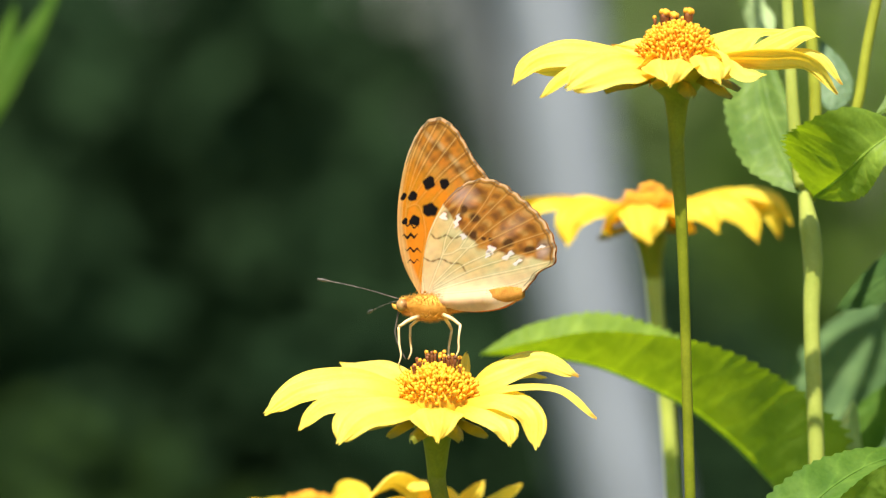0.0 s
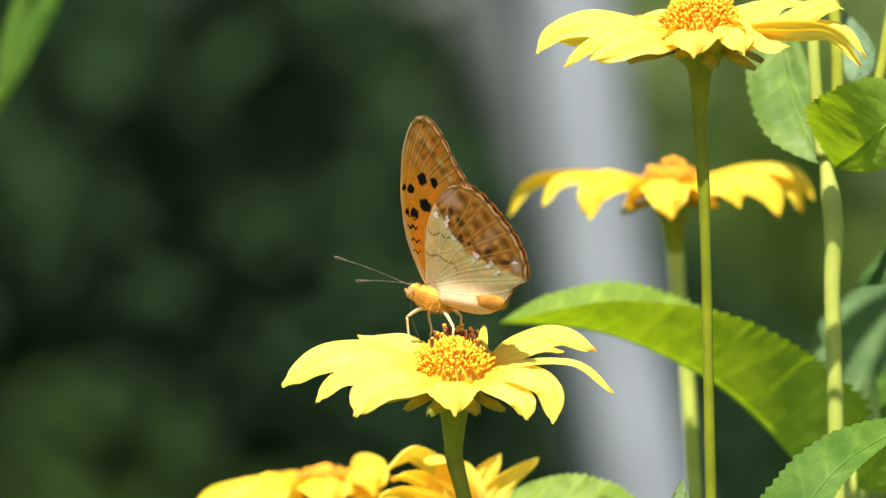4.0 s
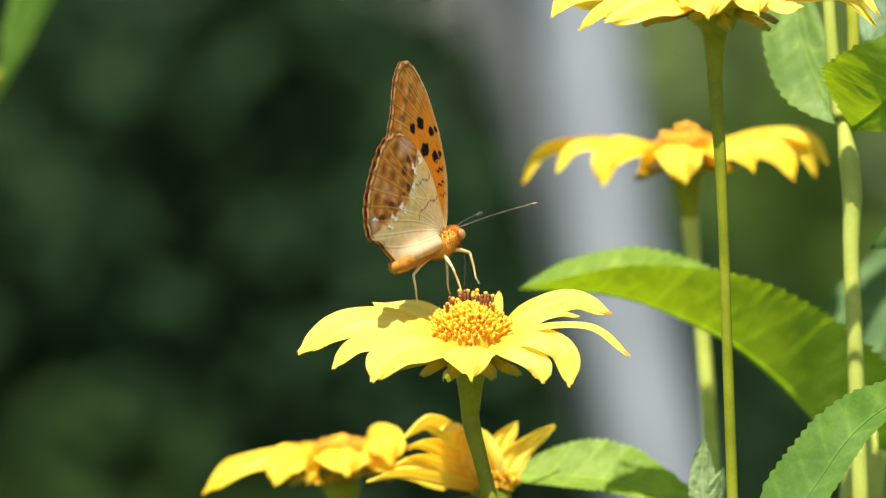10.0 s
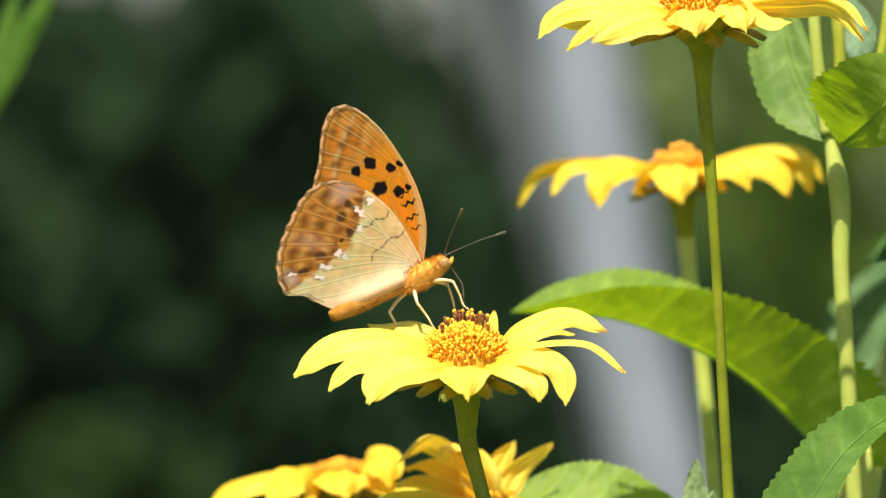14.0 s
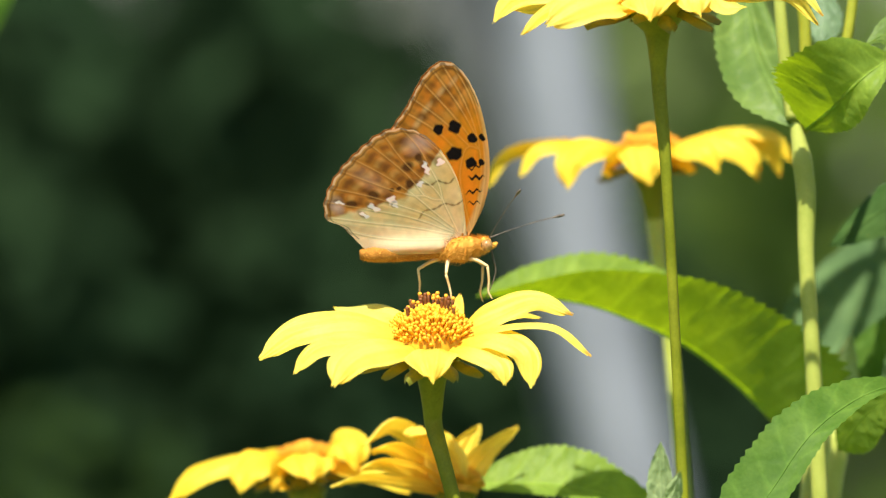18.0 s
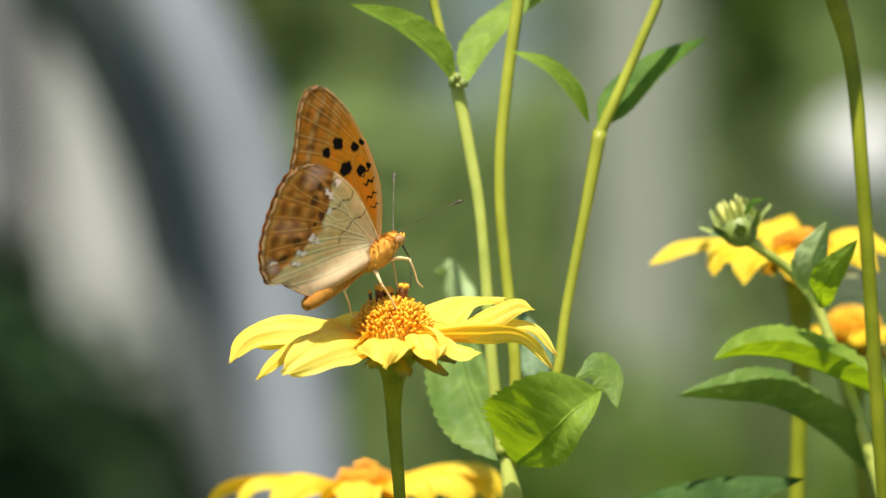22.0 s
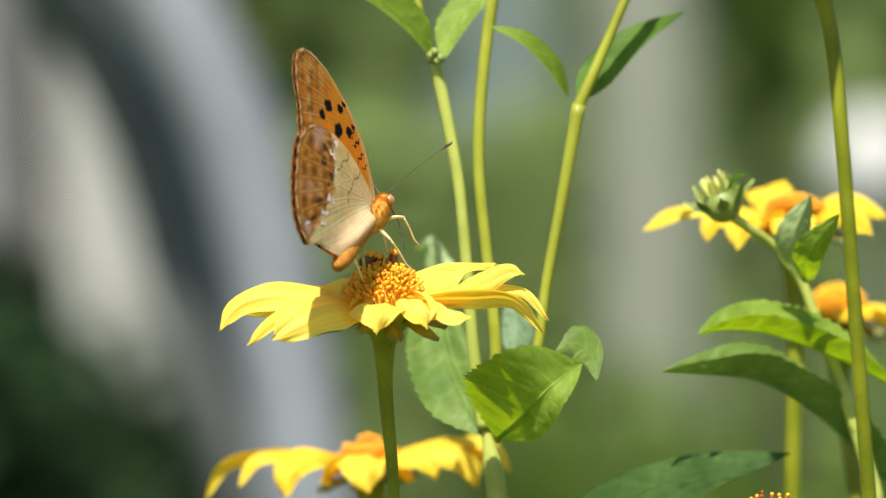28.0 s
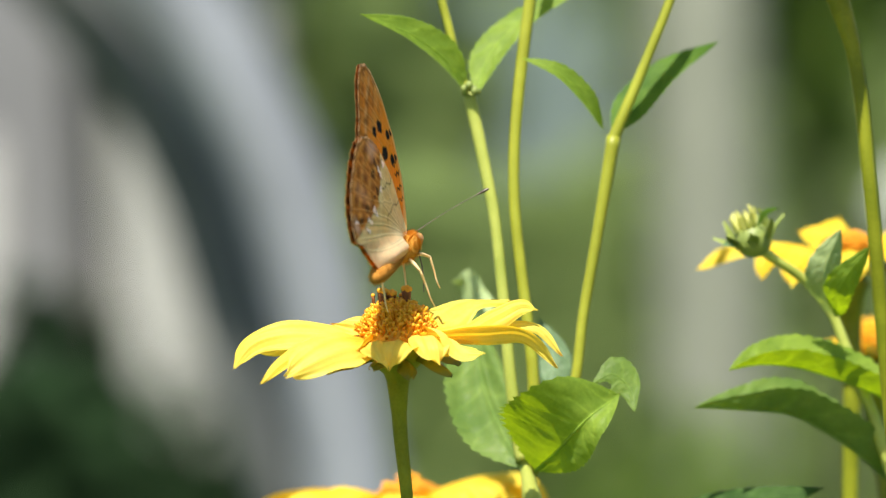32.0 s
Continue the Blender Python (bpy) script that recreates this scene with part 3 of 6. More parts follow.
BEHIND_BACK = [
    (7, 10, 10, 0, 0.1, (-3.5, 5, 0.9), (-10.6, 14, 1.6), (-15.3, 22, 0.8)),
    (7, 10, 10, 0, 0.1, (2.1, 5, 0.7), (9.9, 14, 1.2), (15.3, 22, 0.2)),
]
CORNER_FRONT = [
    (11.5, 18, 26, 0, 0.1, (-5.7, 0, 0.6), (-15.3, -1, -0.4), (-23.7, -2, -3.3), (-29, -2, -8.8)),
    (9.2, 42, 52, 0, 0.1, (-5, -3, 0.5), (-9.7, -7, -0.2), (-12.3, -9, -2.8), (-13.3, -10, -6.9)),
    (10.3, -50, -50, 0, 0.1, (-2.6, -4, -0.5), (-4.6, -8, -2.4), (-6.7, -11, -6.4)),
    (11.5, 12, 12, 0, 0.1, (-0.1, -6, 1), (0.8, -11, 0.8), (1.5, -14, -1.6), (1.9, -15, -4.8)),
    (9.8, 50, 60, 16, 0.1, (4.7, -3, 1.4), (8.6, -7, 3.8), (10.8, -10, 1.6), (11, -11, -2.6)),
]
CORNER_SIDE = [
    (5.2, 30, 40, 0, 0.1, (4.7, -4, -0.6), (10.7, -8, -2.5), (16.6, -9, -4.2), (22.6, -10, -7.6)),
    (10.3, 10, 10, 0, 0.1, (-4, 4, 0.6), (-9.1, 12, 0.9), (-14.3, 20, -0.6)),
    (10.3, 10, 10, 0, 0.1, (3.3, 4, 0.5), (6.8, 12, 0.6), (10.3, 18, -1)),
]
TURNED_FRONT = [
    (12.8, -15, -10, 0, 0.1, (-1.2, 0, 0), (-5.9, 1, 9.9), (-12.6, 0, 14.3), (-19.3, -2, 9.6)),
    (8.1, -35, -20, 0, 0.1, (-1.2, -1, 0.1), (-7.7, -3, 6.6), (-13.5, -4, 9.6), (-17.8, -6, 8.4)),
    (10.1, -30, 20, 0, 0.1, (-0.9, -2, 0.1), (-4.5, -4, 8.4), (-7, -5, 13), (-9.9, -9, 11.6)),
    (8.8, -60, -60, 0, 0.1, (-0.5, -3, 0.2), (-2.2, -5, 7.2), (-4, -4, 13.2)),
    (6.2, -55, -55, 0, 0.1, (0.7, 2, -0.1), (1.8, 4, 7.9), (5.5, 6, 13.2)),
]
TURNED_SIDE = [
    (5.9, -60, -60, 0, 0.1, (1.2, 0, 0), (5.5, 1, 6.8), (13.4, 2, 12.8)),
    (8.1, -30, -20, 0, 0.1, (-1.4, -2, 0.1), (-10.1, -4, 4.9), (-17.4, -5, 6), (-20, -6, 4.7)),
    (6.8, -30, -10, 0, 0.1, (-1.7, -3, 0), (-10.7, -6, 2.4), (-21.1, -8, 3.2), (-25.8, -9, 1.5)),
    (10.8, 10, 10, 0, 0.1, (-0.8, 4, -0.2), (-3.6, 14, 8.1), (-8.2, 20, 12.1)),
]
RIGHT_FRONT = [
    (6.5, 30, 40, 0, 0.1, (-6.6, -2, 0.3), (-17.8, -4, 1.4), (-27, -5, 0.3), (-33.7, -6, -3.3)),
    (6, 46, 56, 0, 0.1, (-6.8, -4, -0.4), (-15.8, -8, -0.5), (-19.5, -10, -2.2), (-20.4, -11, -6.4)),
    (7.5, 42, 54, 0, 0.1, (-5.8, -5, -0.7), (-11.3, -11, -1), (-13.9, -14, -4.1), (-14.4, -15, -8.7)),
    (8, -50, -50, 0, 0.1, (-4.4, -4, -1.2), (-7.5, -9, -2.9), (-9.7, -12, -5.9)),
    (8, 40, 50, 0, 0.1, (-3, 2, 1), (-5.5, 6, 4.5), (-10.1, 9, 5.4)),
]
RIGHT_SIDE = [
    (8, 20, 20, 0, 0.1, (-1.6, 4, 1.3), (-2.8, 8, 6.1), (-0.4, 12, 8.4)),
    (10, 10, 10, 0, 0.1, (-1, -6, -0.4), (-2, -12, -1.8), (-2.5, -15, -5.7), (-2.5, -16, -9.4)),
    (8, 36, 44, 0, 0.1, (3.7, -3, -0.3), (10, -6, -0.5), (15.6, -8, -5.6)),
    (8, 36, 44, 0, 0.1, (4, 0, 0.1), (12.1, 0, 2.4), (20.4, -1, -1.6)),
    (8, 10, 10, 0, 0.1, (3, 6, 1.1), (10.3, 14, 3.5)),
]

flower_low = flower("daisy", (-0.00152, 0.0, 0.97033), 10, 0, [],
    [(-0.00150, 0.0, 0.96071), (-0.00085, 0.0005, 0.95400), (0.0002, 0.0005, 0.94700), (0.00299, 0.0, 0.93600), (0.0060, 0.0050, 0.92600), (0.034, 0.02, 0.5), (0.036, 0.03, 0.0)],
    [0.0018, 0.0015, 0.0014, 0.0015, 0.0018, 0.0022], "bright yellow daisy with a golden disc, open, on a green stem", 3, (7.2, 5.4), stamens=26, blades=LOW_FRONT + LOW_SIDE + LOW_BACK, crumple=0.05)

flower_high = flower("daisy", (0.04599, -0.0050, 1.03728), 6, 0, [],
    [(0.04600, -0.0050, 1.02695), (0.04640, -0.0045, 1.01900), (0.04690, -0.0035, 1.00600), (0.04746, -0.0025, 0.99362), (0.04818, -0.0010, 0.97132), (0.04890, 0.0000, 0.94897), (0.058, 0.02, 0.55), (0.062, 0.04, -0.02)],
    [0.0015, 0.0012, 0.00105, 0.00105, 0.0011, 0.0018, 0.0022], "bright yellow daisy with twisted petals, tallest on its stem", 5, (6.8, 6.2), stamens=3, knobs=((-2.3, -0.4, 4.2), (-0.7, 0.4, 3.6), (2.0, -0.2, 4.4)), floret_mat=M_FLORET_SHADED, blades=HIGH_FRONT + HIGH_SIDE + HIGH_BACK + HIGH_INNER, crumple=0.09, bracts=9, droop=2)

flower_behind = flower("daisy", (0.04556, 0.1000, 1.00805), 2, -4, [],
    [(0.0462, 0.1000, 0.99725), (0.0468, 0.1000, 0.98900), (0.0474, 0.1000, 0.98316), (0.0491, 0.1000, 0.96966), (0.0510, 0.1000, 0.9445), (0.06, 0.11, 0.5), (0.065, 0.11, 0.0)],
    [0.0019, 0.0017, 0.0016, 0.0017, 0.002, 0.0024], "golden yellow daisy with drooping petals and an orange disc", 9, (5.6, 2.2), stem_mat=M_STEM_PALE, petal_mat=M_PETAL_OLD, floret_mat=M_FLORET_OLD, stamens=0, knobs=((-3.6, 0, 2.2), (-0.6, 0.5, 3.4), (0.8, 0, 3.8), (2.2, 0.6, 3.0)), blades=BEHIND_FRONT + BEHIND_SIDE + BEHIND_BACK)

flower_corner = flower("daisy", (-0.02946, 0.0800, 0.94430), 2, -4, [],
    [(-0.02683, 0.0800, 0.93754), (-0.02506, 0.0800, 0.93390), (-0.02160, 0.0800, 0.92179), (-0.01, 0.1, 0.5), (-0.01, 0.11, 0.0)],
    [0.0024, 0.0020, 0.0019, 0.002, 0.0024], "golden yellow daisy with drooping petals, below the others", 12, (4.8, 1.4), petal_mat=M_PETAL_OLD, floret_mat=M_FLORET_OLD, stamens=0, knobs=((-4.0, 0, 1.0), (-0.4, 0.4, 2.4), (0.8, 0, 2.6), (1.8, 0.5, 2.0)), blades=CORNER_FRONT + CORNER_SIDE)

flower_turned = flower("daisy", (0.00282, 0.0500, 0.93830), -12, 4, [],
    [(0.00393, 0.0500, 0.93532), (0.00456, 0.0500, 0.92645), (0.00516, 0.0500, 0.91184), (0.01, 0.06, 0.5), (0.012, 0.06, 0.0)],
    [0.0024, 0.0020, 0.0019, 0.002, 0.0024], "yellow daisy with upright petals, half open", 14, (4.6, 3.0), stamens=0, blades=TURNED_FRONT + TURNED_SIDE)

flower_right = flower("daisy", (0.14675, 0.0850, 1.05853), 4, 2, [],
    [(0.14650, 0.0850, 1.04790), (0.14600, 0.0850, 1.03438), (0.14450, 0.0850, 1.00917), (0.15, 0.1, 0.6), (0.15, 0.11, 0.0)],
    [0.0024, 0.002, 0.0018, 0.002, 0.0024], "golden yellow daisy half hidden behind a bud", 16, (5.2, 2.4), petal_mat=M_PETAL_OLD, floret_mat=M_FLORET_OLD, stamens=0, knobs=((-1.5, 0, 2.0), (1.2, 0.4, 2.4)), blades=RIGHT_FRONT + RIGHT_SIDE)

flower_small = flower("daisy", (0.15654, 0.1200, 1.04107), 6, 0, ring(12, 13, 6, 16, -40, 21),
    [(0.15660, 0.1200, 1.03502), (0.15687, 0.1200, 1.01993), (0.19, 0.13, 0.5), (0.19, 0.14, 0.0)],
    [0.0022, 0.0018, 0.002, 0.0024], "small golden daisy low among the leaves", 18, (5.5, 4.5), petal_mat=M_PETAL_OLD, stamens=0)

flower_front = flower("daisy", (0.12624, 0.0000, 0.98957), 10, 0, ring(13, 26, 10, 38, -36, 23),
    [(0.12632, 0.0000, 0.98420), (0.12623, 0.0000, 0.97304), (0.135, 0.02, 0.5), (0.135, 0.03, 0.0)],
    [0.0026, 0.0019, 0.0019, 0.0024], "bright yellow daisy with brown stamens, just opened", 25, (6.6, 5.0), stamens=16)

flower_above = flower("daisy", (0.13223, -0.0450, 1.11967), 4, 0, ring(12, 28, 9, 20, -40, 27),
    [(0.13224, -0.0450, 1.11037), (0.13562, -0.0450, 1.08662), (0.13748, -0.0450, 1.06109), (0.13934, -0.0400, 1.03333), (0.165, 0.05, 0.6), (0.165, 0.06, 0.0)],
    [0.0026, 0.0015, 0.0014, 0.0014, 0.0018, 0.0024], "yellow daisy on a long curved stem", 29, (6.6, 5.5), stamens=6)

# branching stem behind the tall flower
branching = root("branching_stem", (0.085, 0.04, 0.0), "pale green flower stem branching in three above a leaf pair", "plant", "daisy plants")


def stem_part(thing, points, radii, mat=None, name="stem", label=""):
    o = thing.location
    return tube(name, [Vector(p) - o for p in points], radii, mat or M_STEM_PALE, thing, label, sides=10, n=36, ridge=0.04)


stem_part(branching, [(0.085, 0.04, 0.0), (0.082, 0.04, 0.6), (0.07639, 0.0360, 0.96843), (0.07562, 0.0350, 0.98694), (0.07585, 0.0350, 0.99826), (0.07516, 0.0350, 1.00542), (0.07377, 0.0350, 1.01350)], [0.0026, 0.0022, 0.0017, 0.0017, 0.0021, 0.0021, 0.0010])
v, f = [], []
ball_data((0.07585, 0.0350, 0.99826), 0.0020, v, f, 6, 10, (1, 1, 0.7))
mesh_object("node", [Vector(p) - branching.location for p in v], f, M_STEM_PALE, branching)
stem_part(branching, [(0.07377, 0.0350, 1.01350), (0.07264, 0.0350, 1.02119), (0.07184, 0.0350, 1.02932), (0.07088, 0.0350, 1.04749), (0.06957, 0.0350, 1.06552), (0.06772, 0.0350, 1.07741), (0.06552, 0.0350, 1.08969)], [0.0018, 0.0014, 0.0013, 0.0012, 0.0013, 0.0014])
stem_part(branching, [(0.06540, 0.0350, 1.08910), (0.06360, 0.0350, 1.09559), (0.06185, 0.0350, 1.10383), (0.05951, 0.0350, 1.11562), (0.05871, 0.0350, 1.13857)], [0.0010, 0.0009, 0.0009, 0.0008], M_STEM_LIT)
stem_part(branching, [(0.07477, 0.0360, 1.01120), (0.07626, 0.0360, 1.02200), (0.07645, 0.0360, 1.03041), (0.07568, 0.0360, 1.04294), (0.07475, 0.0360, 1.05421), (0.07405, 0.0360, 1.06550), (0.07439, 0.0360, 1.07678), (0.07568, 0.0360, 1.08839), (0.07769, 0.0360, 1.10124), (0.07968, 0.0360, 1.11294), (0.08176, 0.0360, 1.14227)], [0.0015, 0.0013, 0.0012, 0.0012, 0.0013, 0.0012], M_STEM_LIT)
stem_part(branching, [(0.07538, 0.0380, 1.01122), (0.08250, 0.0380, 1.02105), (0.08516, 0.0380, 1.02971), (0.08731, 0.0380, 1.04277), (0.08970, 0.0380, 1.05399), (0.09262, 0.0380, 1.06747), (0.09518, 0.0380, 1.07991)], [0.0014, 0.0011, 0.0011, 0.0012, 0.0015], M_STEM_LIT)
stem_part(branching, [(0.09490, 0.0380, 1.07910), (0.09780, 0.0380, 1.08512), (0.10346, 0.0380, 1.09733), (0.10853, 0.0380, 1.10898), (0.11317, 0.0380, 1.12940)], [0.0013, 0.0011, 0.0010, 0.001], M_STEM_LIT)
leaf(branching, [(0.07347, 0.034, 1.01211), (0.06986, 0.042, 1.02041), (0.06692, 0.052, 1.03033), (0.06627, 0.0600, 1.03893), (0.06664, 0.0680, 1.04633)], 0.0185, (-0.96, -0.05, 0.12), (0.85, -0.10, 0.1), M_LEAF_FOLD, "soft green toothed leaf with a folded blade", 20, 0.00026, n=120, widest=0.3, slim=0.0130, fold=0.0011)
leaf(branching, [(0.06981, 0.0720, 1.04534), (0.06691, 0.0760, 1.05033), (0.06462, 0.0760, 1.05459), (0.06186, 0.0740, 1.05382)], 0.0075, (-0.5, 0.3, -0.6), (0.6, 0.2, 0.6), M_LEAF_PALE, "pale grey-green leaf with a curled tip", 12, 0.00012, widest=0.3)
leaf(branching, [(0.07592, 0.0310, 1.01125), (0.08065, 0.0220, 1.01527), (0.08561, 0.0170, 1.02040), (0.09285, 0.0200, 1.02548)], 0.0265, (-0.76, -0.42, 0.64), (0.72, -0.45, -0.42), M_LEAF, "folded bright green toothed leaf", 22, 0.00014, n=120, widest=0.42, slim=0.0135, fold=0.0004)
leaf(branching, [(0.08762, 0.0210, 1.02796), (0.09199, 0.0220, 1.02972), (0.09478, 0.0220, 1.02736), (0.09594, 0.0200, 1.02186)], 0.0085, (0.45, 0.3, 0.85), (-0.6, -0.3, -0.70), M_LEAF_SOFT, "curled tip of a toothed leaf", 12, 0.0001, widest=0.45)
leaf(branching, [(0.08079, 0.0500, 1.02927), (0.08204, 0.0550, 1.03653), (0.07951, 0.0600, 1.04435)], 0.0080, (-0.9, 0.2, 0), (0.9, 0.2, 0), M_LEAF_GREY, "", 10)
leaf(branching, [(0.06540, 0.0350, 1.08970), (0.06071, 0.0300, 1.09601), (0.05371, 0.0250, 1.10092), (0.04354, 0.0200, 1.10471)], 0.0088, (0.45, 0.35, 0.8), (-0.35, -0.45, -0.8), M_LEAF, "", 14, 0.00012, widest=0.38, slim=0.0036)
leaf(branching, [(0.06727, 0.0350, 1.08965), (0.07008, 0.0400, 1.09743), (0.07693, 0.0450, 1.10520), (0.09397, 0.0500, 1.11398)], 0.0085, (-0.6, 0.4, 0.65), (0.5, -0.4, -0.7), M_LEAF, "", 14, 0.00012, slim=0.0060)
leaf(branching, [(0.09301, 0.0380, 1.08160), (0.08931, 0.0330, 1.08713), (0.08358, 0.0300, 1.09267), (0.07648, 0.0300, 1.09587)], 0.0060, (0.4, 0.4, 0.8), (-0.2, -0.4, -0.9), M_LEAF, "", 12, 0.0001, slim=0.0028)
leaf(branching, [(0.09509, 0.0380, 1.08085), (0.09970, 0.0420, 1.08704), (0.10689, 0.0450, 1.09393), (0.11881, 0.0500, 1.10041)], 0.0076, (-0.6, 0.3, 0.7), (0.5, -0.3, -0.75), M_LEAF_MID, "", 14, 0.0001)
v, f = [], []
for k in range(7):
    ball_data(Vector((0.06577, 0.0330, 1.08967)) - branching.location + Vector((0.0013 * math.cos(k * 0.9), 0.0013 * math.sin(k * 0.9), 0.0006 * (k % 3))), 0.0009, v, f, 5, 7)
mesh_object("flower_bud", v, f, M_BUD, branching, "cluster of tiny green buds")

# leafy stem at the foot of the tall flower
leafy = root("leafy_stem", (0.09, 0.06, 0.0), "stout green stem with large arching toothed leaves", "plant", "daisy plants")
stem_part(leafy, [(0.09, 0.06, 0.0), (0.09, 0.06, 0.7), (0.07832, 0.0600, 0.92470), (0.07940, 0.0600, 0.93653), (0.08067, 0.0600, 0.94362), (0.08335, 0.0600, 0.94951), (0.08738, 0.0650, 0.95518)], [0.004, 0.0042, 0.0042, 0.0044, 0.0046, 0.0034, 0.002], M_STEM_PALE)
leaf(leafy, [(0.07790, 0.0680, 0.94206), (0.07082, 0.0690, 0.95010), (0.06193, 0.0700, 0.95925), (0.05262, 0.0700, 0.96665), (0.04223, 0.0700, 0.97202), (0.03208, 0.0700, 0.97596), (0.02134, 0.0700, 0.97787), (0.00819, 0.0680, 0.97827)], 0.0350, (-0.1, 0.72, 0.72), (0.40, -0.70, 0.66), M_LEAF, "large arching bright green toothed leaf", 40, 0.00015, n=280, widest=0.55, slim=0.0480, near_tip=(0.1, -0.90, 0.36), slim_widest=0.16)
# half shade is put into this leaf by its duller green
leaf(leafy, [(0.09735, 0.0200, 0.96024), (0.08377, 0.0080, 0.95724), (0.07296, 0.0000, 0.95010), (0.06531, -0.0040, 0.94015), (0.05547, -0.0080, 0.92743)], 0.0160, (-0.75, 0.35, 0.62), (0.7, -0.3, -0.35), M_LEAF_MID, "dull green leaf, half shade put into its colour", 26, 0.00012, n=110, widest=0.8, slim=0.009)
leaf(leafy, [(0.05461, 0.0600, 0.92264), (0.03566, 0.0550, 0.93584), (0.02509, 0.0550, 0.93869), (0.01453, 0.0570, 0.93930), (0.00415, 0.0600, 0.93879)], 0.0185, (0.0, 0.62, 0.80), (0, -0.7, -0.5), M_LEAF, "", 26, n=110, widest=0.5, slim=0.010)
leaf(leafy, [(0.04256, -0.0260, 0.93540), (0.04213, -0.0280, 0.94313), (0.04235, -0.0300, 0.95082)], 0.0058, (-0.9, 0.2, 0), (0.9, 0.2, 0), M_LEAF_PALE, "", 6)
leaf(leafy, [(0.04310, -0.0260, 0.93539), (0.04471, -0.0280, 0.94093), (0.04596, -0.0300, 0.94514)], 0.0040, (-0.9, 0.2, 0), (0.9, 0.2, 0), M_LEAF_PALE, "", 5)
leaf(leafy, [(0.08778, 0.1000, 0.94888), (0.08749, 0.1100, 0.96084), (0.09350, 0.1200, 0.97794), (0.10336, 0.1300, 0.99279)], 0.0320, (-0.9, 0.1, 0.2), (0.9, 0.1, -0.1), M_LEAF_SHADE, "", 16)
leaf(leafy, [(0.08742, 0.0800, 0.95398), (0.08587, 0.0750, 0.95960), (0.08737, 0.0700, 0.96872)], 0.0075, (-0.9, 0.1, 0.2), (0.9, 0.3, -0.2), M_LEAF_PALE, "", 8)
leaf(leafy, [(0.08802, 0.0800, 0.95398), (0.09176, 0.0800, 0.96418), (0.09851, 0.0800, 0.97374)], 0.0095, (-0.9, 0.1, 0.2), (0.9, 0.3, -0.2), M_LEAF_MID, "", 8)
leaf(leafy, [(0.08289, 0.0550, 0.94502), (0.08801, 0.0450, 0.95246), (0.09649, 0.0350, 0.95971)], 0.0120, (-0.6, 0.3, 0.6), (0.5, -0.4, -0.7), M_LEAF, "", 14)

# budding stem
budding = root("budding_stem", (0.16, 0.06, 0.0), "thin green stem with a closed bud and narrow leaves", "plant", "daisy plants")
stem_part(budding, [(0.16, 0.06, 0.0), (0.16, 0.06, 0.7), (0.14900, 0.0500, 1.01732), (0.14266, 0.0500, 1.03609), (0.13963, 0.0500, 1.04420), (0.13488, 0.0490, 1.05046), (0.12775, 0.0460, 1.05542), (0.12454, 0.0450, 1.05767)], [0.0024, 0.002, 0.0013, 0.0011, 0.001, 0.001, 0.0012], M_STEM_PALE)
bud_at = Vector((0.12363, 0.0450, 1.05930)) - budding.location
v, f = [], []
ball_data(bud_at, 0.0039, v, f, 9, 14, (1, 1, 0.95))
bud = mesh_object("bud", v, f, M_BUD, budding, "closed green flower bud")
aim = Matrix.Translation(bud_at) @ Vector((-0.35, -0.25, 1)).to_track_quat("Z", "Y").to_matrix().to_4x4()
brng = random.Random(4)
for k in range(14):
    v, f = petal_mesh(0.0046 + 0.0012 * brng.random(), 0.0018, 72 + brng.uniform(-14, 14), 80, 0, brng, 0, 0.5, 6, 4)
    m = aim @ pose(0, 0, 0.0016, 0, 0, k * 26 + brng.uniform(-6, 6)) @ Matrix.Translation((0.0016 * brng.random() + 0.0004, 0, 0))
    mesh_object("petal", [m @ p for p in v], f, M_BUD_PALE, bud)
for k in range(9):
    v, f = petal_mesh(0.0062, 0.0030, 62 + brng.uniform(-22, 18), 74 + brng.uniform(-50, 30), 0, brng, 0, 0.4, 6, 4)
    m = aim @ pose(0, 0, -0.0006, 0, 0, k * 40) @ Matrix.Translation((0.0032, 0, 0))
    mesh_object("bract", [m @ p for p in v], f, M_BUD, bud)
leaf(budding, [(0.14004, 0.0440, 1.04262), (0.13702, 0.0360, 1.05057), (0.14036, 0.0320, 1.05974)], 0.0078, (-0.95, 0.3, 0.05), (0.95, 0.3, 0.1), M_LEAF_PALE, "", 9, widest=0.55)
leaf(budding, [(0.14004, 0.0440, 1.04262), (0.13946, 0.0300, 1.04775), (0.14510, 0.0220, 1.05511)], 0.0070, (-0.7, 0.3, 0.6), (0.7, 0.1, -0.6), M_LEAF, "", 9, widest=0.4)
leaf(budding, [(0.15996, 0.0500, 1.02003), (0.14977, 0.0450, 1.02523), (0.13918, 0.0420, 1.02966), (0.12965, 0.0400, 1.03247), (0.12243, 0.0380, 1.03288), (0.11659, 0.0360, 1.03186)], 0.0190, (0.1, 0.62, 0.72), (0.1, -0.85, 0.5), M_LEAF, "", 24, 0.00016, n=110, widest=0.4, slim=0.0125)
leaf(budding, [(0.15949, 0.0600, 0.99968), (0.15053, 0.0550, 1.00864), (0.13976, 0.0500, 1.01757), (0.13013, 0.0470, 1.02273), (0.12044, 0.0440, 1.02399), (0.10971, 0.0420, 1.02486)], 0.0210, (0.0, 0.62, 0.72), (0.1, -0.6, 0.8), M_LEAF_FOLD, "", 24, n=110, widest=0.5, slim=0.0165, slim_widest=0.25)
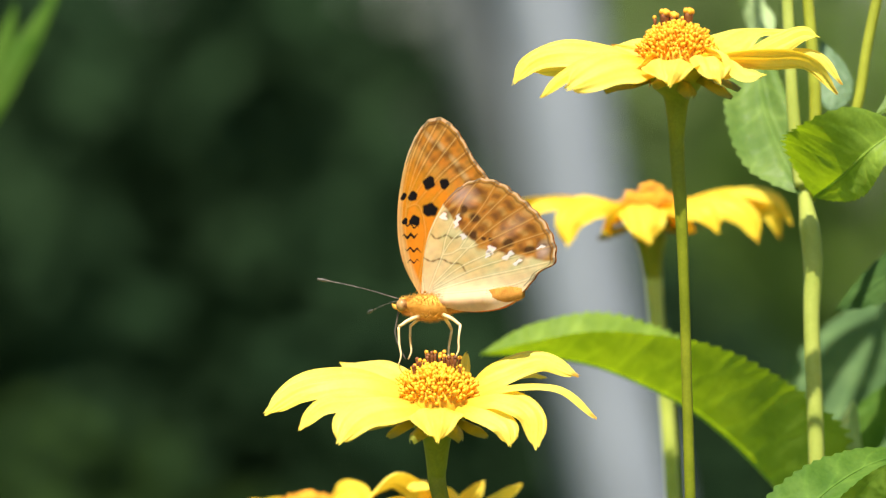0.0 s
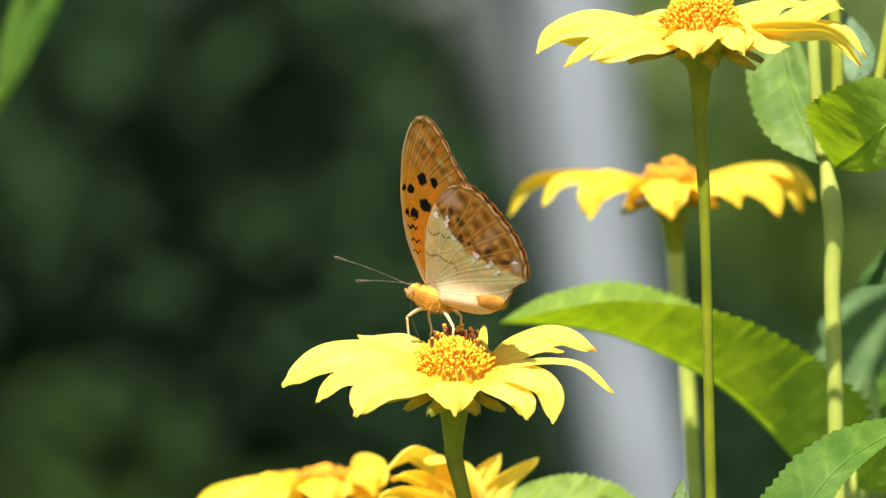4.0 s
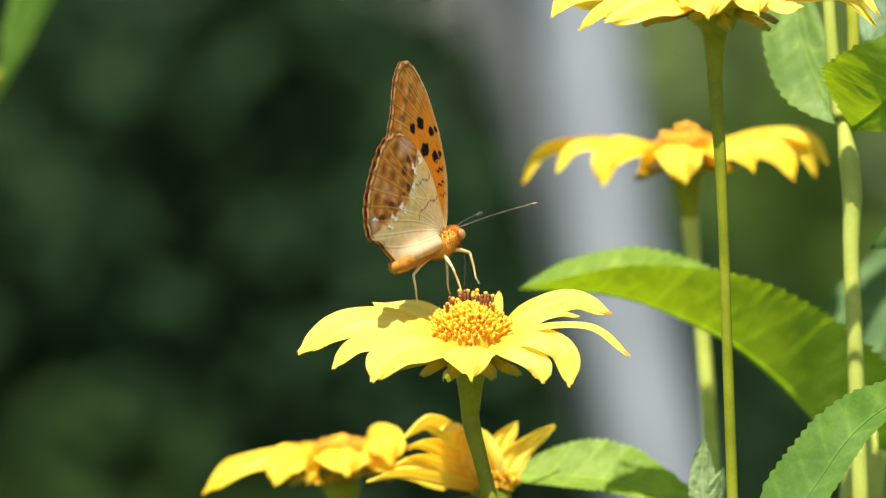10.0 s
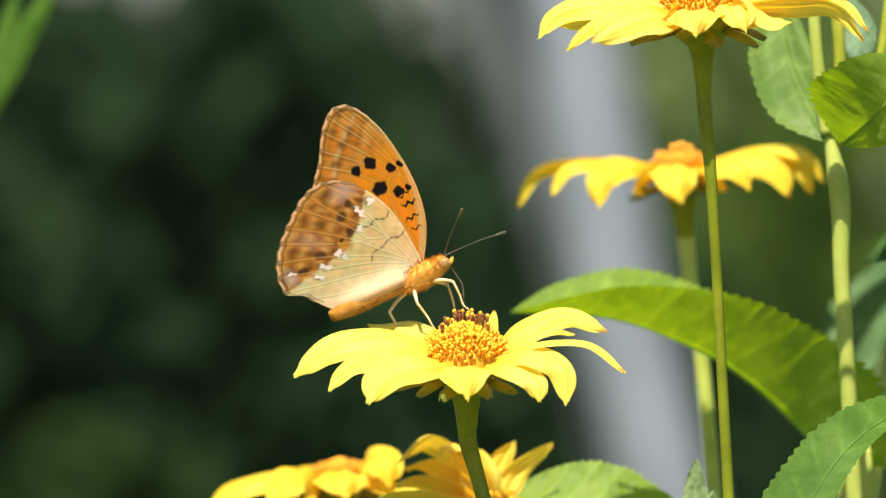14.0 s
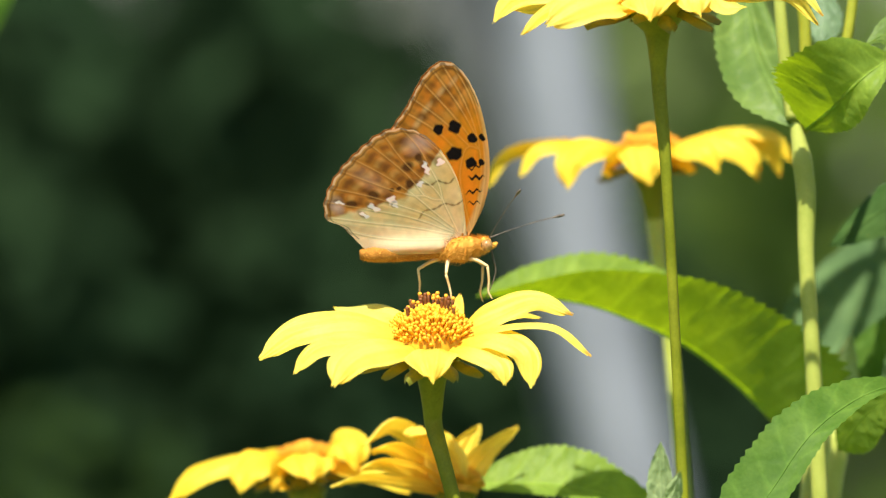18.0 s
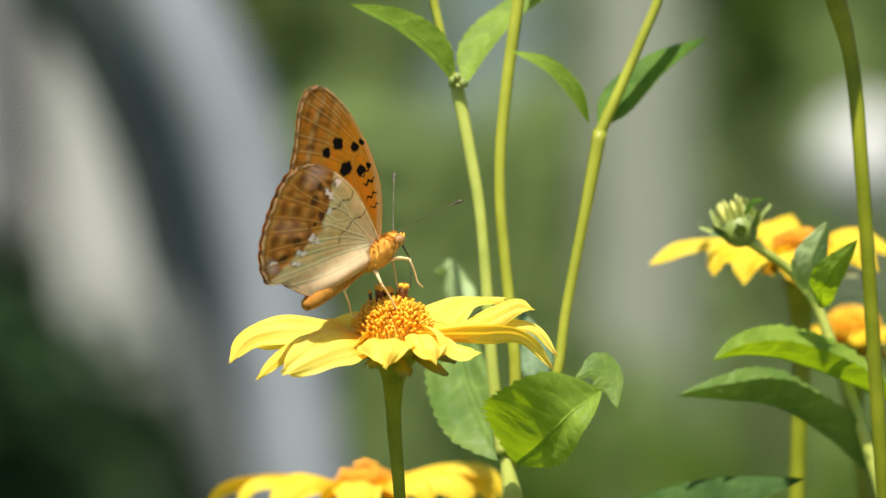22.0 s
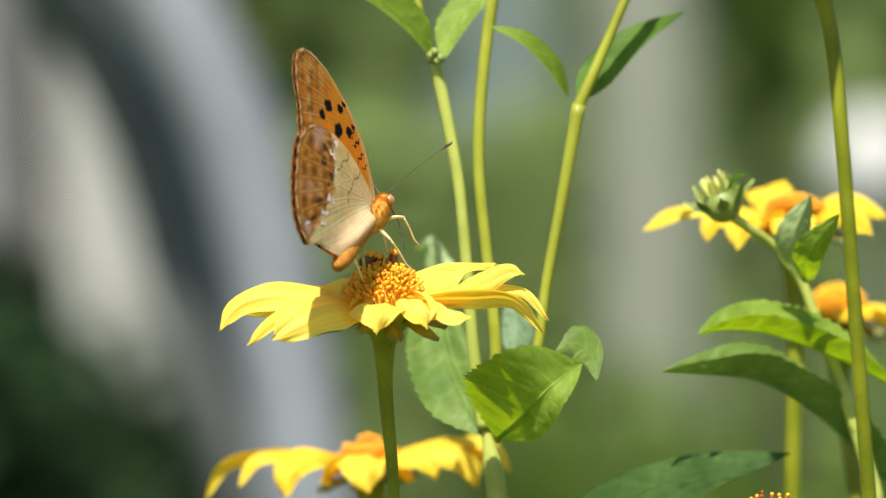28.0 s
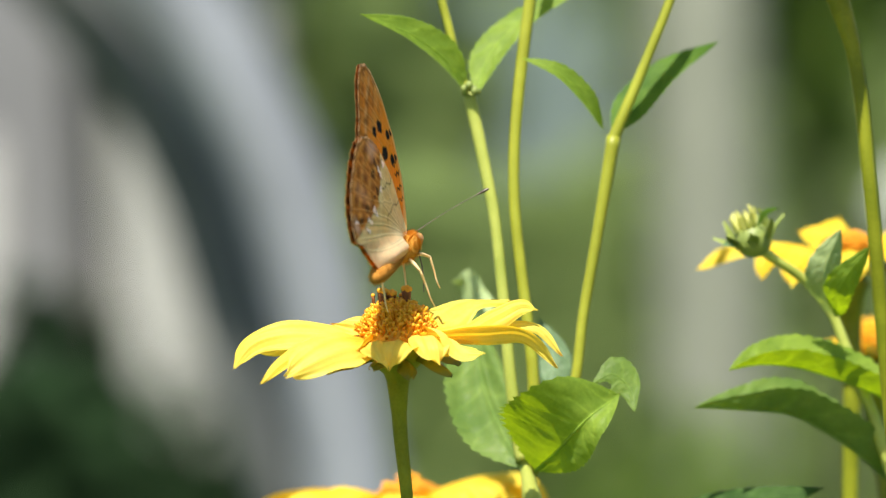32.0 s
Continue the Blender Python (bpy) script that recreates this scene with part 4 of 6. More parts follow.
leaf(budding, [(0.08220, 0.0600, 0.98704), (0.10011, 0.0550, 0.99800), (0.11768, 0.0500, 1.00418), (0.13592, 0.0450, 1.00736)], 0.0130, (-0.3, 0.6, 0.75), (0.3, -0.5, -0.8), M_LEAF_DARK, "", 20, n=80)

leaf(budding, [(0.12420, 0.0430, 1.06180), (0.12600, 0.0400, 1.06460), (0.12860, 0.0380, 1.06520)], 0.0016, (-0.3, 0.3, 0.8), (0.3, -0.3, -0.8), M_LEAF_MID, "", 4, 0.00005, n=20)
leaf(budding, [(0.12050, 0.0430, 1.05860), (0.11820, 0.0400, 1.05830), (0.11650, 0.0380, 1.05760)], 0.0018, (-0.3, 0.3, 0.8), (0.3, -0.3, -0.8), M_LEAF_GREY, "", 4, 0.00005, n=20)

# blade-like weed, out of focus
weed = root("weed", (-0.14, 0.25, 0.0), "blurred green weed stalk forking into two narrow leaves", "plant")
stem_part(weed, [(-0.14, 0.25, 0.0), (-0.165, 0.24, 0.6), (-0.157, 0.2200, 0.95), (-0.1355, 0.2200, 0.99356), (-0.125, 0.2200, 1.01435), (-0.11695, 0.2200, 1.03031)], [0.003, 0.003, 0.0026, 0.0022, 0.002, 0.0016], M_STEM)
leaf(weed, [(-0.11982, 0.2200, 1.02036), (-0.11069, 0.2200, 1.04098), (-0.10430, 0.2200, 1.05160), (-0.09722, 0.2200, 1.06449)], 0.0062, (-0.9, 0.2, 0.3), (0.9, 0.2, -0.3), M_LEAF_MID, "", 3)
leaf(weed, [(-0.11678, 0.2200, 1.03026), (-0.11165, 0.2200, 1.04847), (-0.10892, 0.2200, 1.05868)], 0.0055, (-0.9, 0.2, -0.2), (0.9, 0.2, 0.2), M_LEAF_MID, "", 3)


# ---- butterfly ----
def outline(points, n):
    p = spline([(a, 0, b) for a, b in points], 600)
    d = [0.0]
    for a, b in zip(p, p[1:]):
        d.append(d[-1] + (b - a).length)
    s = np.linspace(0, d[-1], n)
    return np.interp(s, d, [q.x for q in p]), np.interp(s, d, [q.z for q in p])


def wing(name, parent, base, points, margin, veins, paint, label, wrap=0.0, thick=0.06):
    """A thin wing sheet in the plane of length and height (mm), painted on both faces by paint(x, z, r, s, d, face), d being the distance to the nearest vein."""
    N, K = 560, 150
    ox, oz = outline(points, N)
    s = np.linspace(0, 1, N)
    lobe = np.where((s > margin[0]) & (s < margin[1]), margin[3] * np.sin((s - margin[0]) * margin[2]), 0)
    ln = np.hypot(ox - base[0], oz - base[1])
    ox, oz = ox + lobe * (ox - base[0]) / ln, oz + lobe * (oz - base[1]) / ln
    r = np.linspace(0.02, 1, K)
    X = base[0] + (ox - base[0])[None, :] * r[:, None]
    Z = base[1] + (oz - base[1])[None, :] * r[:, None]
    Rr, Ss = np.repeat(r[:, None], N, 1), np.repeat(s[None, :], K, 0)
    d = near_line(X, Z, veins)
    ridge = np.exp(-(d / 0.22) ** 2)
    bow = 0.22 * np.sin(Rr * 3.1) + 0.03 * np.sin(Ss * 60) * Rr + 0.05 * np.clip(d, 0, 1.2)
    bow = bow + wrap * np.exp(-((Z + 0.8) / 2.0) ** 2) * np.clip((-X - 2.5) / 3, 0, 1) * np.clip((X + 20) / 6, 0, 1)
    k, i = np.meshgrid(np.arange(K - 1), np.arange(N - 1), indexing="ij")
    a = (k * N + i).ravel()
    quad = np.stack([a, a + 1, a + N + 1, a + N], 1)
    verts, cols = [], []
    for face in (0, 1):
        Y = bow + (thick + 0.05 * ridge) * (1 if face == 0 else -1)
        verts.append(np.stack([X.ravel(), Y.ravel(), Z.ravel()], 1) / 1000)
        cols.append(paint(X, Z, Rr, Ss, d, face).reshape(-1, 3))
    faces = np.concatenate([quad[:, ::-1], quad + K * N])
    ob = mesh_object(name, np.concatenate(verts).tolist(), faces.tolist(), M_WING, parent, label)
    c = np.concatenate(cols)
    at = ob.data.color_attributes.new("pattern", "FLOAT_COLOR", "POINT")
    at.data.foreach_set("color", np.concatenate([c, np.ones((len(c), 1))], 1).astype(np.float32).ravel())
    return ob


def blot(X, Z, x, z, rx, rz, turn=0.0, soft=0.25):
    a = radians(turn)
    dx, dz = X - x, Z - z
    u, v = dx * math.cos(a) + dz * math.sin(a), -dx * math.sin(a) + dz * math.cos(a)
    d = np.sqrt((u / rx) ** 2 + (v / rz) ** 2)
    return np.clip((1 + soft - d) / (2 * soft), 0, 1)


def over(base, colour, mask):
    return base * (1 - mask[..., None]) + np.array(colour)[None, None, :] * mask[..., None]


def cloudy(X, Z, k, seed):
    a = np.sin(X * k + seed) * np.cos(Z * k * 1.3 + seed * 2) + 0.6 * np.sin(X * k * 2.3 - Z * k * 1.9 + seed) + 0.4 * np.cos(Z * k * 4.1 + X * k * 2.7 + seed)
    return np.clip(a * 0.25 + 0.5, 0, 1)


UNDER_SPOTS = [(3.6, 20.4, 0.6, 0.75), (1.6, 20.4, 1.0, 1.0), (-1.9, 22.9, 1.25, 1.35), (-5.2, 22.6, 1.0, 1.1), (-2.1, 17.5, 1.65, 1.35), (1.2, 15.5, 1.15, 1.05), (3.3, 15.4, 0.6, 0.7)]
UNDER_BARS = [(2.1, 14.6, 1.7, 0.20, 18), (2.2, 12.5, 1.6, 0.36, 0), (1.6, 9.7, 1.6, 0.26, 8), (1.6, 7.4, 1.2, 0.18, 0)]
# veins of each wing, from root to margin (mm)
HIND_UPPER = [
    ((-0.6, 1.5), (-0.2, 5.5), (-0.9, 10.1), (-2.6, 14.2), (-4.8, 17.8), (-8.6, 21.6)),
    ((-1.8, 1.8), (-3.5, 5.6), (-4.7, 8.4), (-5.4, 11.4), (-7.2, 15.2), (-9.4, 19.3), (-12.4, 22.9)),
    ((-4.7, 8.4), (-6.4, 10.8), (-9.4, 13.4), (-12.6, 16.8), (-16.4, 22.3)),
    ((-8.4, 9.4), (-11.4, 13.4), (-15.0, 16.8), (-19.4, 20.6))]
HIND_LOWER = [
    ((-2.7, 2.7), (-6.8, 6.3), (-10.3, 9.5), (-13.0, 11.6), (-17.4, 14.6), (-22.6, 17.6)),
    ((-10.3, 9.5), (-13.9, 10.6), (-18.9, 12.6), (-24.8, 15.2)),
    ((-2.8, 2.2), (-8.1, 5.6), (-13.0, 7.6), (-19.0, 9.8), (-27.0, 12.0)),
    ((-2.8, 1.8), (-10.7, 5.0), (-19.2, 7.2), (-28.2, 9.2)),
    ((-2.9, 1.3), (-12.0, 3.4), (-19.4, 4.6), (-28.0, 6.2)),
    ((-2.9, 0.7), (-11.0, 0.9), (-19.7, 1.9), (-24.0, 3.2)),
    ((-4.7, 8.4), (-6.6, 8.6), (-8.4, 9.4), (-10.3, 9.5))]
HIND_VEINS = HIND_UPPER + HIND_LOWER
FORE_VEINS = [
    ((1.4, 1.6), (3.2, 7.6), (4.1, 14.0), (3.5, 21.0), (1.6, 28.5), (-1.6, 34.8)),
    ((1.2, 1.6), (2.4, 7.6), (3.3, 14.5), (2.7, 20.2), (0.4, 27.4), (-4.0, 35.4)),
    ((2.7, 20.2), (-0.9, 27.0), (-6.0, 34.4)),
    ((2.9, 18.2), (-2.0, 25.0), (-8.2, 32.2)),
    ((1.0, 18.8), (-4.6, 24.6), (-10.2, 29.0)),
    ((-1.0, 17.6), (-5.8, 22.4), (-11.8, 26.4)),
    ((-3.0, 15.0), (-8.4, 20.2), (-13.8, 24.0)),
    ((1.0, 1.6), (-0.4, 8.0), (-1.0, 14.0), (1.0, 18.8), (2.9, 18.2)),
    ((-0.6, 10.0), (-6.0, 15.0), (-13.0, 21.0))]


def near_line(X, Z, lines):
    """Distance (mm) to the nearest of some smooth lines."""
    best = np.full(X.shape, 99.0)
    for line in lines:
        p = spline([(a, 0, b) for a, b in line], 5 * (len(line) - 1))
        for a, b in zip(p, p[1:]):
            ex, ez = b.x - a.x, b.z - a.z
            k = np.clip(((X - a.x) * ex + (Z - a.z) * ez) / (ex * ex + ez * ez + 1e-12), 0, 1)
            best = np.minimum(best, np.hypot(X - a.x - k * ex, Z - a.z - k * ez))
    return best


def upper_side(X, Z, R, S, d, tint):
    """The hidden upper face: orange with rows of black spots."""
    c = np.zeros(X.shape + (3,)) + np.array(tint)
    for row, size in ((0.95, 1.0), (0.84, 0.9), (0.70, 1.15), (0.52, 1.2)):
        for k in range(10):
            c = over(c, (0.012, 0.008, 0.006), np.clip(1.6 - np.sqrt(((S - 0.28 - 0.042 * k) / 0.015) ** 2 + ((R - row) / (0.037 * size)) ** 2), 0, 1))
    c = over(c, (0.03, 0.012, 0.006), np.exp(-(d / 0.33) ** 2) * 0.8)
    return over(c, (0.02, 0.010, 0.006), np.clip((R - 0.955) / 0.02, 0, 1) * ((S > 0.26) & (S < 0.74)) * 0.4)


def fringe(c, R, d, rim):
    """A dark line inside the margin and a pale fringe, checked with dark at the vein ends."""
    c = over(c, (0.10, 0.04, 0.012), np.exp(-((R - 0.966) / 0.007) ** 2) * rim * 0.7)
    c = over(c, (0.80, 0.62, 0.36), np.clip((R - 0.982) / 0.005, 0, 1) * rim * 0.8)
    return over(c, (0.05, 0.022, 0.010), np.clip((R - 0.978) / 0.005, 0, 1) * rim * np.clip((0.7 - d) / 0.2, 0, 1) * 0.6)


def paint_fore(X, Z, R, S, d, face):
    if face:
        return upper_side(X, Z, R, S, d, (0.66, 0.20, 0.012))
    c = np.zeros(X.shape + (3,)) + np.array((0.74, 0.285, 0.014))
    out = np.clip((Z - 21.5 - 0.55 * (X + 3)) / 5, 0, 1)
    c = over(c, (0.54, 0.215, 0.022), out * 0.9)
    c = over(c, (0.68, 0.38, 0.085), np.clip(cloudy(X, Z, 0.45, 1.0) * 1.6 - 0.5, 0, 1) * out * 0.7)
    c = over(c, (0.17, 0.065, 0.014), np.clip(cloudy(X, Z, 0.8, 4.0) * 2.0 - 0.9, 0, 1) * out * 0.75)
    for x, z in ((-3.2, 30.4), (-5.8, 28.4), (-8.6, 25.4), (-10.6, 22.4)):
        c = over(c, (0.66, 0.44, 0.18), blot(X, Z, x + 1.2, z + 1.6, 0.5, 1.3, -40, 0.6) * 0.7)
        c = over(c, (0.15, 0.06, 0.015), blot(X, Z, x, z, 0.9, 0.8, 0, 0.6) * 0.75)
    c = over(c, (0.72, 0.50, 0.19), np.clip((X + 0.017 * (Z - 18) ** 2 - 3.7) / 0.7, 0, 1) * 0.75)
    c = over(c, (0.20, 0.075, 0.012), np.exp(-((d - 0.34) / 0.16) ** 2) * 0.35 * (0.3 + 0.7 * out))
    c = over(c, (0.88, 0.56, 0.18), np.exp(-(d / 0.12) ** 2) * (0.22 + 0.33 * out))
    for x, z, a, b in UNDER_SPOTS:
        c = over(c, (0.010, 0.007, 0.006), blot(X + 0.12 * np.sin(Z * 4), Z + 0.12 * np.sin(X * 3.3), x, z, a, b, 10, 0.12))
    for x, z, a, b, t in UNDER_BARS:
        c = over(c, (0.02, 0.010, 0.006), blot(X, Z + 0.3 * np.sin(X * 4.2 + x), x, z, a, b, t, 0.2))
    return fringe(c, R, d, (S > 0.34) & (S < 0.72))


def paint_hind(X, Z, R, S, d, face):
    if face:
        return upper_side(X, Z, R, S, d, (0.64, 0.20, 0.014))
    c = np.zeros(X.shape + (3,)) + np.array((0.66, 0.56, 0.21))
    c = over(c, (0.80, 0.745, 0.42), cloudy(X, Z, 0.3, 2.0) * 0.7)
    c = over(c, (0.44, 0.37, 0.15), np.clip(cloudy(X, Z, 0.8, 7.0) * 1.5 - 0.6, 0, 1) * 0.4)
    c = over(c, (0.83, 0.80, 0.52), np.clip((5.5 - Z) / 5, 0, 1) * 0.75)
    line = np.interp(-X, [3.0, 5.0, 8.9, 13.4, 19.0, 24.0, 29], [20.4, 18.0, 12.4, 8.6, 7.6, 6.4, 5.2])
    brown = np.clip((Z - line) / 0.7 + 0.9 * (cloudy(X, Z, 0.9, 3.0) - 0.5), 0, 1)
    tan = np.zeros_like(c) + np.array((0.48, 0.20, 0.030))
    tan = over(tan, (0.58, 0.26, 0.032), np.clip(cloudy(X, Z, 0.5, 9.0) * 1.6 - 0.5, 0, 1) * 0.7)
    wave = 0.5 + 0.5 * np.sin((R - 0.52) * 46 + 0.5 * np.sin(S * 55))
    inner = np.clip((d - 0.35) / 0.4, 0, 1)
    tan = over(tan, (0.70, 0.39, 0.10), np.clip(wave * 2 - 1.1, 0, 1) * inner * 0.75)
    tan = over(tan, (0.12, 0.045, 0.014), np.clip(0.75 - wave * 2, 0, 1) * inner * 0.75)
    tan = over(tan, (0.13, 0.05, 0.014), np.clip(cloudy(X, Z, 0.62, 6.0) * 2.0 - 0.85, 0, 1) * 0.6)
    tan = over(tan, (0.62, 0.50, 0.42), blot(X, Z, -9.0, 20.2, 2.6, 1.7, 20, 0.7) * 0.55)
    tan = over(tan, (0.56, 0.45, 0.38), blot(X, Z, -19.5, 13.4, 3.2, 1.3, -35, 0.8) * 0.25)
    tan = over(tan, (0.60, 0.48, 0.38), blot(X, Z, -26.0, 8.4, 1.6, 1.1, -70, 0.6) * 0.75)
    c = c * (1 - brown[..., None]) + tan * brown[..., None]
    for x, z, a, b in ((-11.6, 15.4, 1.1, 1.0), (-9.3, 17.2, 0.8, 0.9), (-11.4, 12.0, 0.8, 0.9), (-13.4, 11.2, 0.5, 0.4), (-18.8, 10.2, 1.2, 0.9), (-14.8, 11.0, 0.5, 0.4), (-23.0, 8.6, 1.4, 0.7)):
        c = over(c, (0.07, 0.026, 0.010), blot(X + 0.15 * np.sin(Z * 3), Z, x, z, a, b, 0, 0.35) * 0.9)
    c = over(c, (0.55, 0.24, 0.03), blot(X, Z, -12.6, 9.8, 0.8, 0.9, 0, 0.6) * 0.8)
    for x, z, a, b, t in ((-5.0, 16.0, 0.75, 0.7, 40), (-7.9, 15.0, 0.55, 1.3, 20), (-9.2, 11.9, 0.6, 0.6, 0), (-15.0, 8.9, 0.9, 0.8, -35), (-14.2, 7.9, 0.5, 0.5, 0), (-18.6, 7.6, 1.3, 0.5, -35), (-20.6, 6.2, 0.9, 0.4, -35), (-25.4, 9.0, 0.8, 0.3, -15)):
        m = blot(X + 0.25 * np.sin(Z * 5), Z + 0.1 * np.sin(X * 4), x, z, a, b, t, 0.2)
        c = over(c, (0.14, 0.06, 0.02), np.clip(blot(X, Z, x - 0.4, z + 0.2, a * 1.3, b * 1.4, t, 0.3) - m, 0, 1) * 0.6)
        c = over(c, (0.92, 0.88, 0.82), m)
    thin = near_line(X, Z, [((-2.3, 12.6), (-3.4, 11.7), (-4.8, 12.0), (-5.6, 12.3), (-6.8, 11.6), (-8.6, 11.9)), ((-0.2, 8.3), (-2.4, 7.2), (-4.2, 7.6), (-6.6, 6.6), (-8.4, 6.4), (-9.8, 4.6))])
    c = over(c, (0.20, 0.12, 0.035), np.exp(-((thin + 0.06 * np.sin(X * 5)) / 0.17) ** 2) * 0.85)
    c = over(c, (0.30, 0.23, 0.08), np.exp(-((d - 0.25) / 0.09) ** 2) * 0.2 * (1 - brown))
    c = over(c, (0.92, 0.82, 0.48), np.exp(-(d / 0.11) ** 2) * 0.65 * (1 - brown))
    c = over(c, (0.78, 0.47, 0.15), np.exp(-(d / 0.12) ** 2) * 0.55 * brown)
    return fringe(c, R, d, (S > 0.24) & (S < 0.72))


butterfly = root("butterfly", (0, 0, 1), "orange fritillary butterfly with silver-washed brown and cream hindwings", "butterfly")
FORE = [(0.5, 0.8), (3.6, 6.5), (4.9, 12.3), (5.0, 17.0), (4.4, 22.2), (2.4, 29.6), (0.2, 33.6), (-2.2, 35.7), (-4.3, 35.9), (-7.3, 33.8), (-9.6, 30.4), (-11.4, 27.2), (-13.4, 24.6), (-14.8, 22.4), (-14.2, 19.0), (-9.0, 10.0), (-2.5, 1.5)]
HIND = [(0.0, 0.8), (-0.3, 5.0), (-0.9, 9.6), (-2.9, 15.4), (-6.4, 20.2), (-10.0, 22.6), (-13.4, 23.2), (-16.9, 22.3), (-20.3, 19.9), (-23.2, 17.4), (-25.6, 14.8), (-27.4, 12.0), (-28.4, 9.0), (-28.0, 5.6), (-25.4, 4.4), (-22.8, 1.6), (-19.0, -1.9), (-12.0, -3.2), (-5.0, -2.0), (-1.0, 0.0)]
flaps, feelers = [], []
for kind, base, edge, margin, lines, paint, label, wrap, off in (
        ("forewing", (0.2, 0.9), FORE, (0.36, 0.70, 210, 0.07), FORE_VEINS, paint_fore, "orange forewing with black spots", 0.0, 0.10),
        ("hindwing", (-0.6, 1.0), HIND, (0.26, 0.72, 190, 0.13), HIND_VEINS, paint_hind, "cream and brown hindwing with silver marks", 1.75, 0.34)):
    near_wing = wing(kind, butterfly, base, edge, margin, lines, paint, label, wrap)
    far_wing = new(kind, near_wing.data.copy())
    far_wing.parent = butterfly
    far_wing["label"] = label
    far_wing.data.transform(Matrix.Scale(-1, 4, (0, 1, 0)))
    far_wing.data.flip_normals()
    for ob, sign in ((near_wing, 1), (far_wing, -1)):
        ob.location = (0, sign * off / 1000, 0.0004)
        flaps.append((ob, sign, off))


def blob(name, points, radii, mat, label="", sides=14, n=20, parent=None):
    return tube(name, [Vector(p) / 1000 for p in points], [r / 1000 for r in radii], mat, parent or butterfly, label, sides, n, ridge=0.03)


blob("thorax", [(2.8, 0, -0.8), (1.2, 0, -1.1), (-1.0, 0, -1.4), (-3.4, 0, -1.5), (-5.6, 0, -1.3)], [1.2, 2.2, 2.6, 2.4, 1.8], M_FUR)
abdomen = blob("abdomen", [(0.4, 0, 0), (-4, 0, 0), (-8, 0, 0), (-12.3, 0, 0.0), (-16.6, 0, -0.1)], [1.6, 1.75, 1.85, 1.9, 1.9, 1.85, 1.7, 1.0], M_ABDOMEN, "furry orange-brown abdomen")
abdomen.location = (-0.005, 0, -0.0013)
head = blob("head", [(2.2, 0, -0.8), (3.2, 0, -0.8), (4.3, 0, -1.1), (5.2, 0, -1.4)], [1.0, 1.65, 1.55, 0.6], M_FUR)
for sgn in (1, -1):
    v, f = [], []
    ball_data((0.0038, sgn * 0.0011, -0.0009), 0.00125, v, f, 8, 12)
    mesh_object("eye", v, f, M_EYE, head)
    ant = blob("antenna", [(0, 0, 0), (5, 0, 0.3), (10.5, 0, 0.4), (15.6, 0, 0.2)], [0.13, 0.085, 0.085, 0.11], M_ANTENNA, "", 6, 20)
    ant.location = (0.0044, sgn * 0.0005, 0.0003)
    blob("club", [(14.4, 0, 0.26), (15.9, 0, 0.18), (17.0, 0, 0.1)], [0.13, 0.34, 0.22], M_ANTENNA, "dark club tip", 8, 8, ant)
    feelers.append((ant, sgn))
    blob("palp", [(4.6, sgn * 0.5, -1.5), (5.6, sgn * 0.5, -1.1), (6.2, sgn * 0.5, -0.5)], [0.45, 0.45, 0.12], M_FUR, "", 7, 8)
# hip, knee and foot of each walking leg
for hip, knee, foot in (((0.0, 1.2, -3.2), (3.8, 3.0, -5.4), (3.0, 3.6, -13.0)), ((-5.0, 1.2, -3.2), (-9.4, 3.2, -5.6), (-9.0, 3.8, -12.2)),
                        ((0.2, -1.2, -3.2), (3.6, -2.8, -4.8), (3.6, -3.2, -11.4)), ((-4.0, -1.2, -3.2), (-5.0, -3.4, -5.8), (-3.6, -4.0, -13.6))):
    h, k, e = Vector(hip), Vector(knee), Vector(foot)
    leg = blob("leg", [h, h.lerp(k, 0.5) + Vector((0, 0, 0.25)), k], [0.42, 0.36, 0.28], M_LEG, "", 8, 8)
    blob("shin", [k, k.lerp(e, 0.45) + Vector((0.15, 0, 0)), k.lerp(e, 0.78), e + Vector((0.7, 0, 0))], [0.27, 0.22, 0.18, 0.12], M_LEG, "", 7, 12, leg)
# short hairs on thorax and head
hr = np.random.default_rng(5)
for count, first, length, xs, rs, zs, stiff, owner in (
        (2800, 4.8, 10.4, [-5.6, -3.4, -1.0, 1.2, 2.8, 4.8], [1.7, 2.3, 2.5, 2.1, 1.6, 1.1], [-1.3, -1.45, -1.4, -1.3, -1.0, -0.8], 1.0, butterfly),
        (1600, 0.0, 16.0, [-16.6, -13, -9, -5, 0], [1.1, 1.7, 1.85, 1.8, 1.6], [-0.1, 0, 0, 0, 0], 0.55, abdomen)):
    hv, hf = [], []
    for k in range(count):
        x, a = first - length * hr.random(), hr.uniform(0, 6.283)
        rr, z0 = np.interp(x, xs, rs), np.interp(x, xs, zs)
        b = Vector((x, rr * math.cos(a), z0 + rr * math.sin(a))) / 1000
        d = Vector((-0.55 / stiff, math.cos(a), math.sin(a))).normalized() * hr.uniform(0.0005, 0.0013) * stiff
        w = Vector((0.00004, -math.sin(a) * 0.00004, math.cos(a) * 0.00004))
        n0 = len(hv)
        hv += [b - w, b + w, b + d]
        hf.append((n0, n0 + 1, n0 + 2))
    tagged(mesh_object("fur", hv, hf, M_FUR, owner, "short golden fur"), kind="stuff")
blob("proboscis", [(5.0, 0, -1.9), (5.4, 0, -4.0), (5.8, 0, -6.2), (5.2, 0, -8.4), (3.6, 0, -11.6)], [0.2, 0.16, 0.14, 0.1], M_ANTENNA, "thin dark tongue", 6, 16)


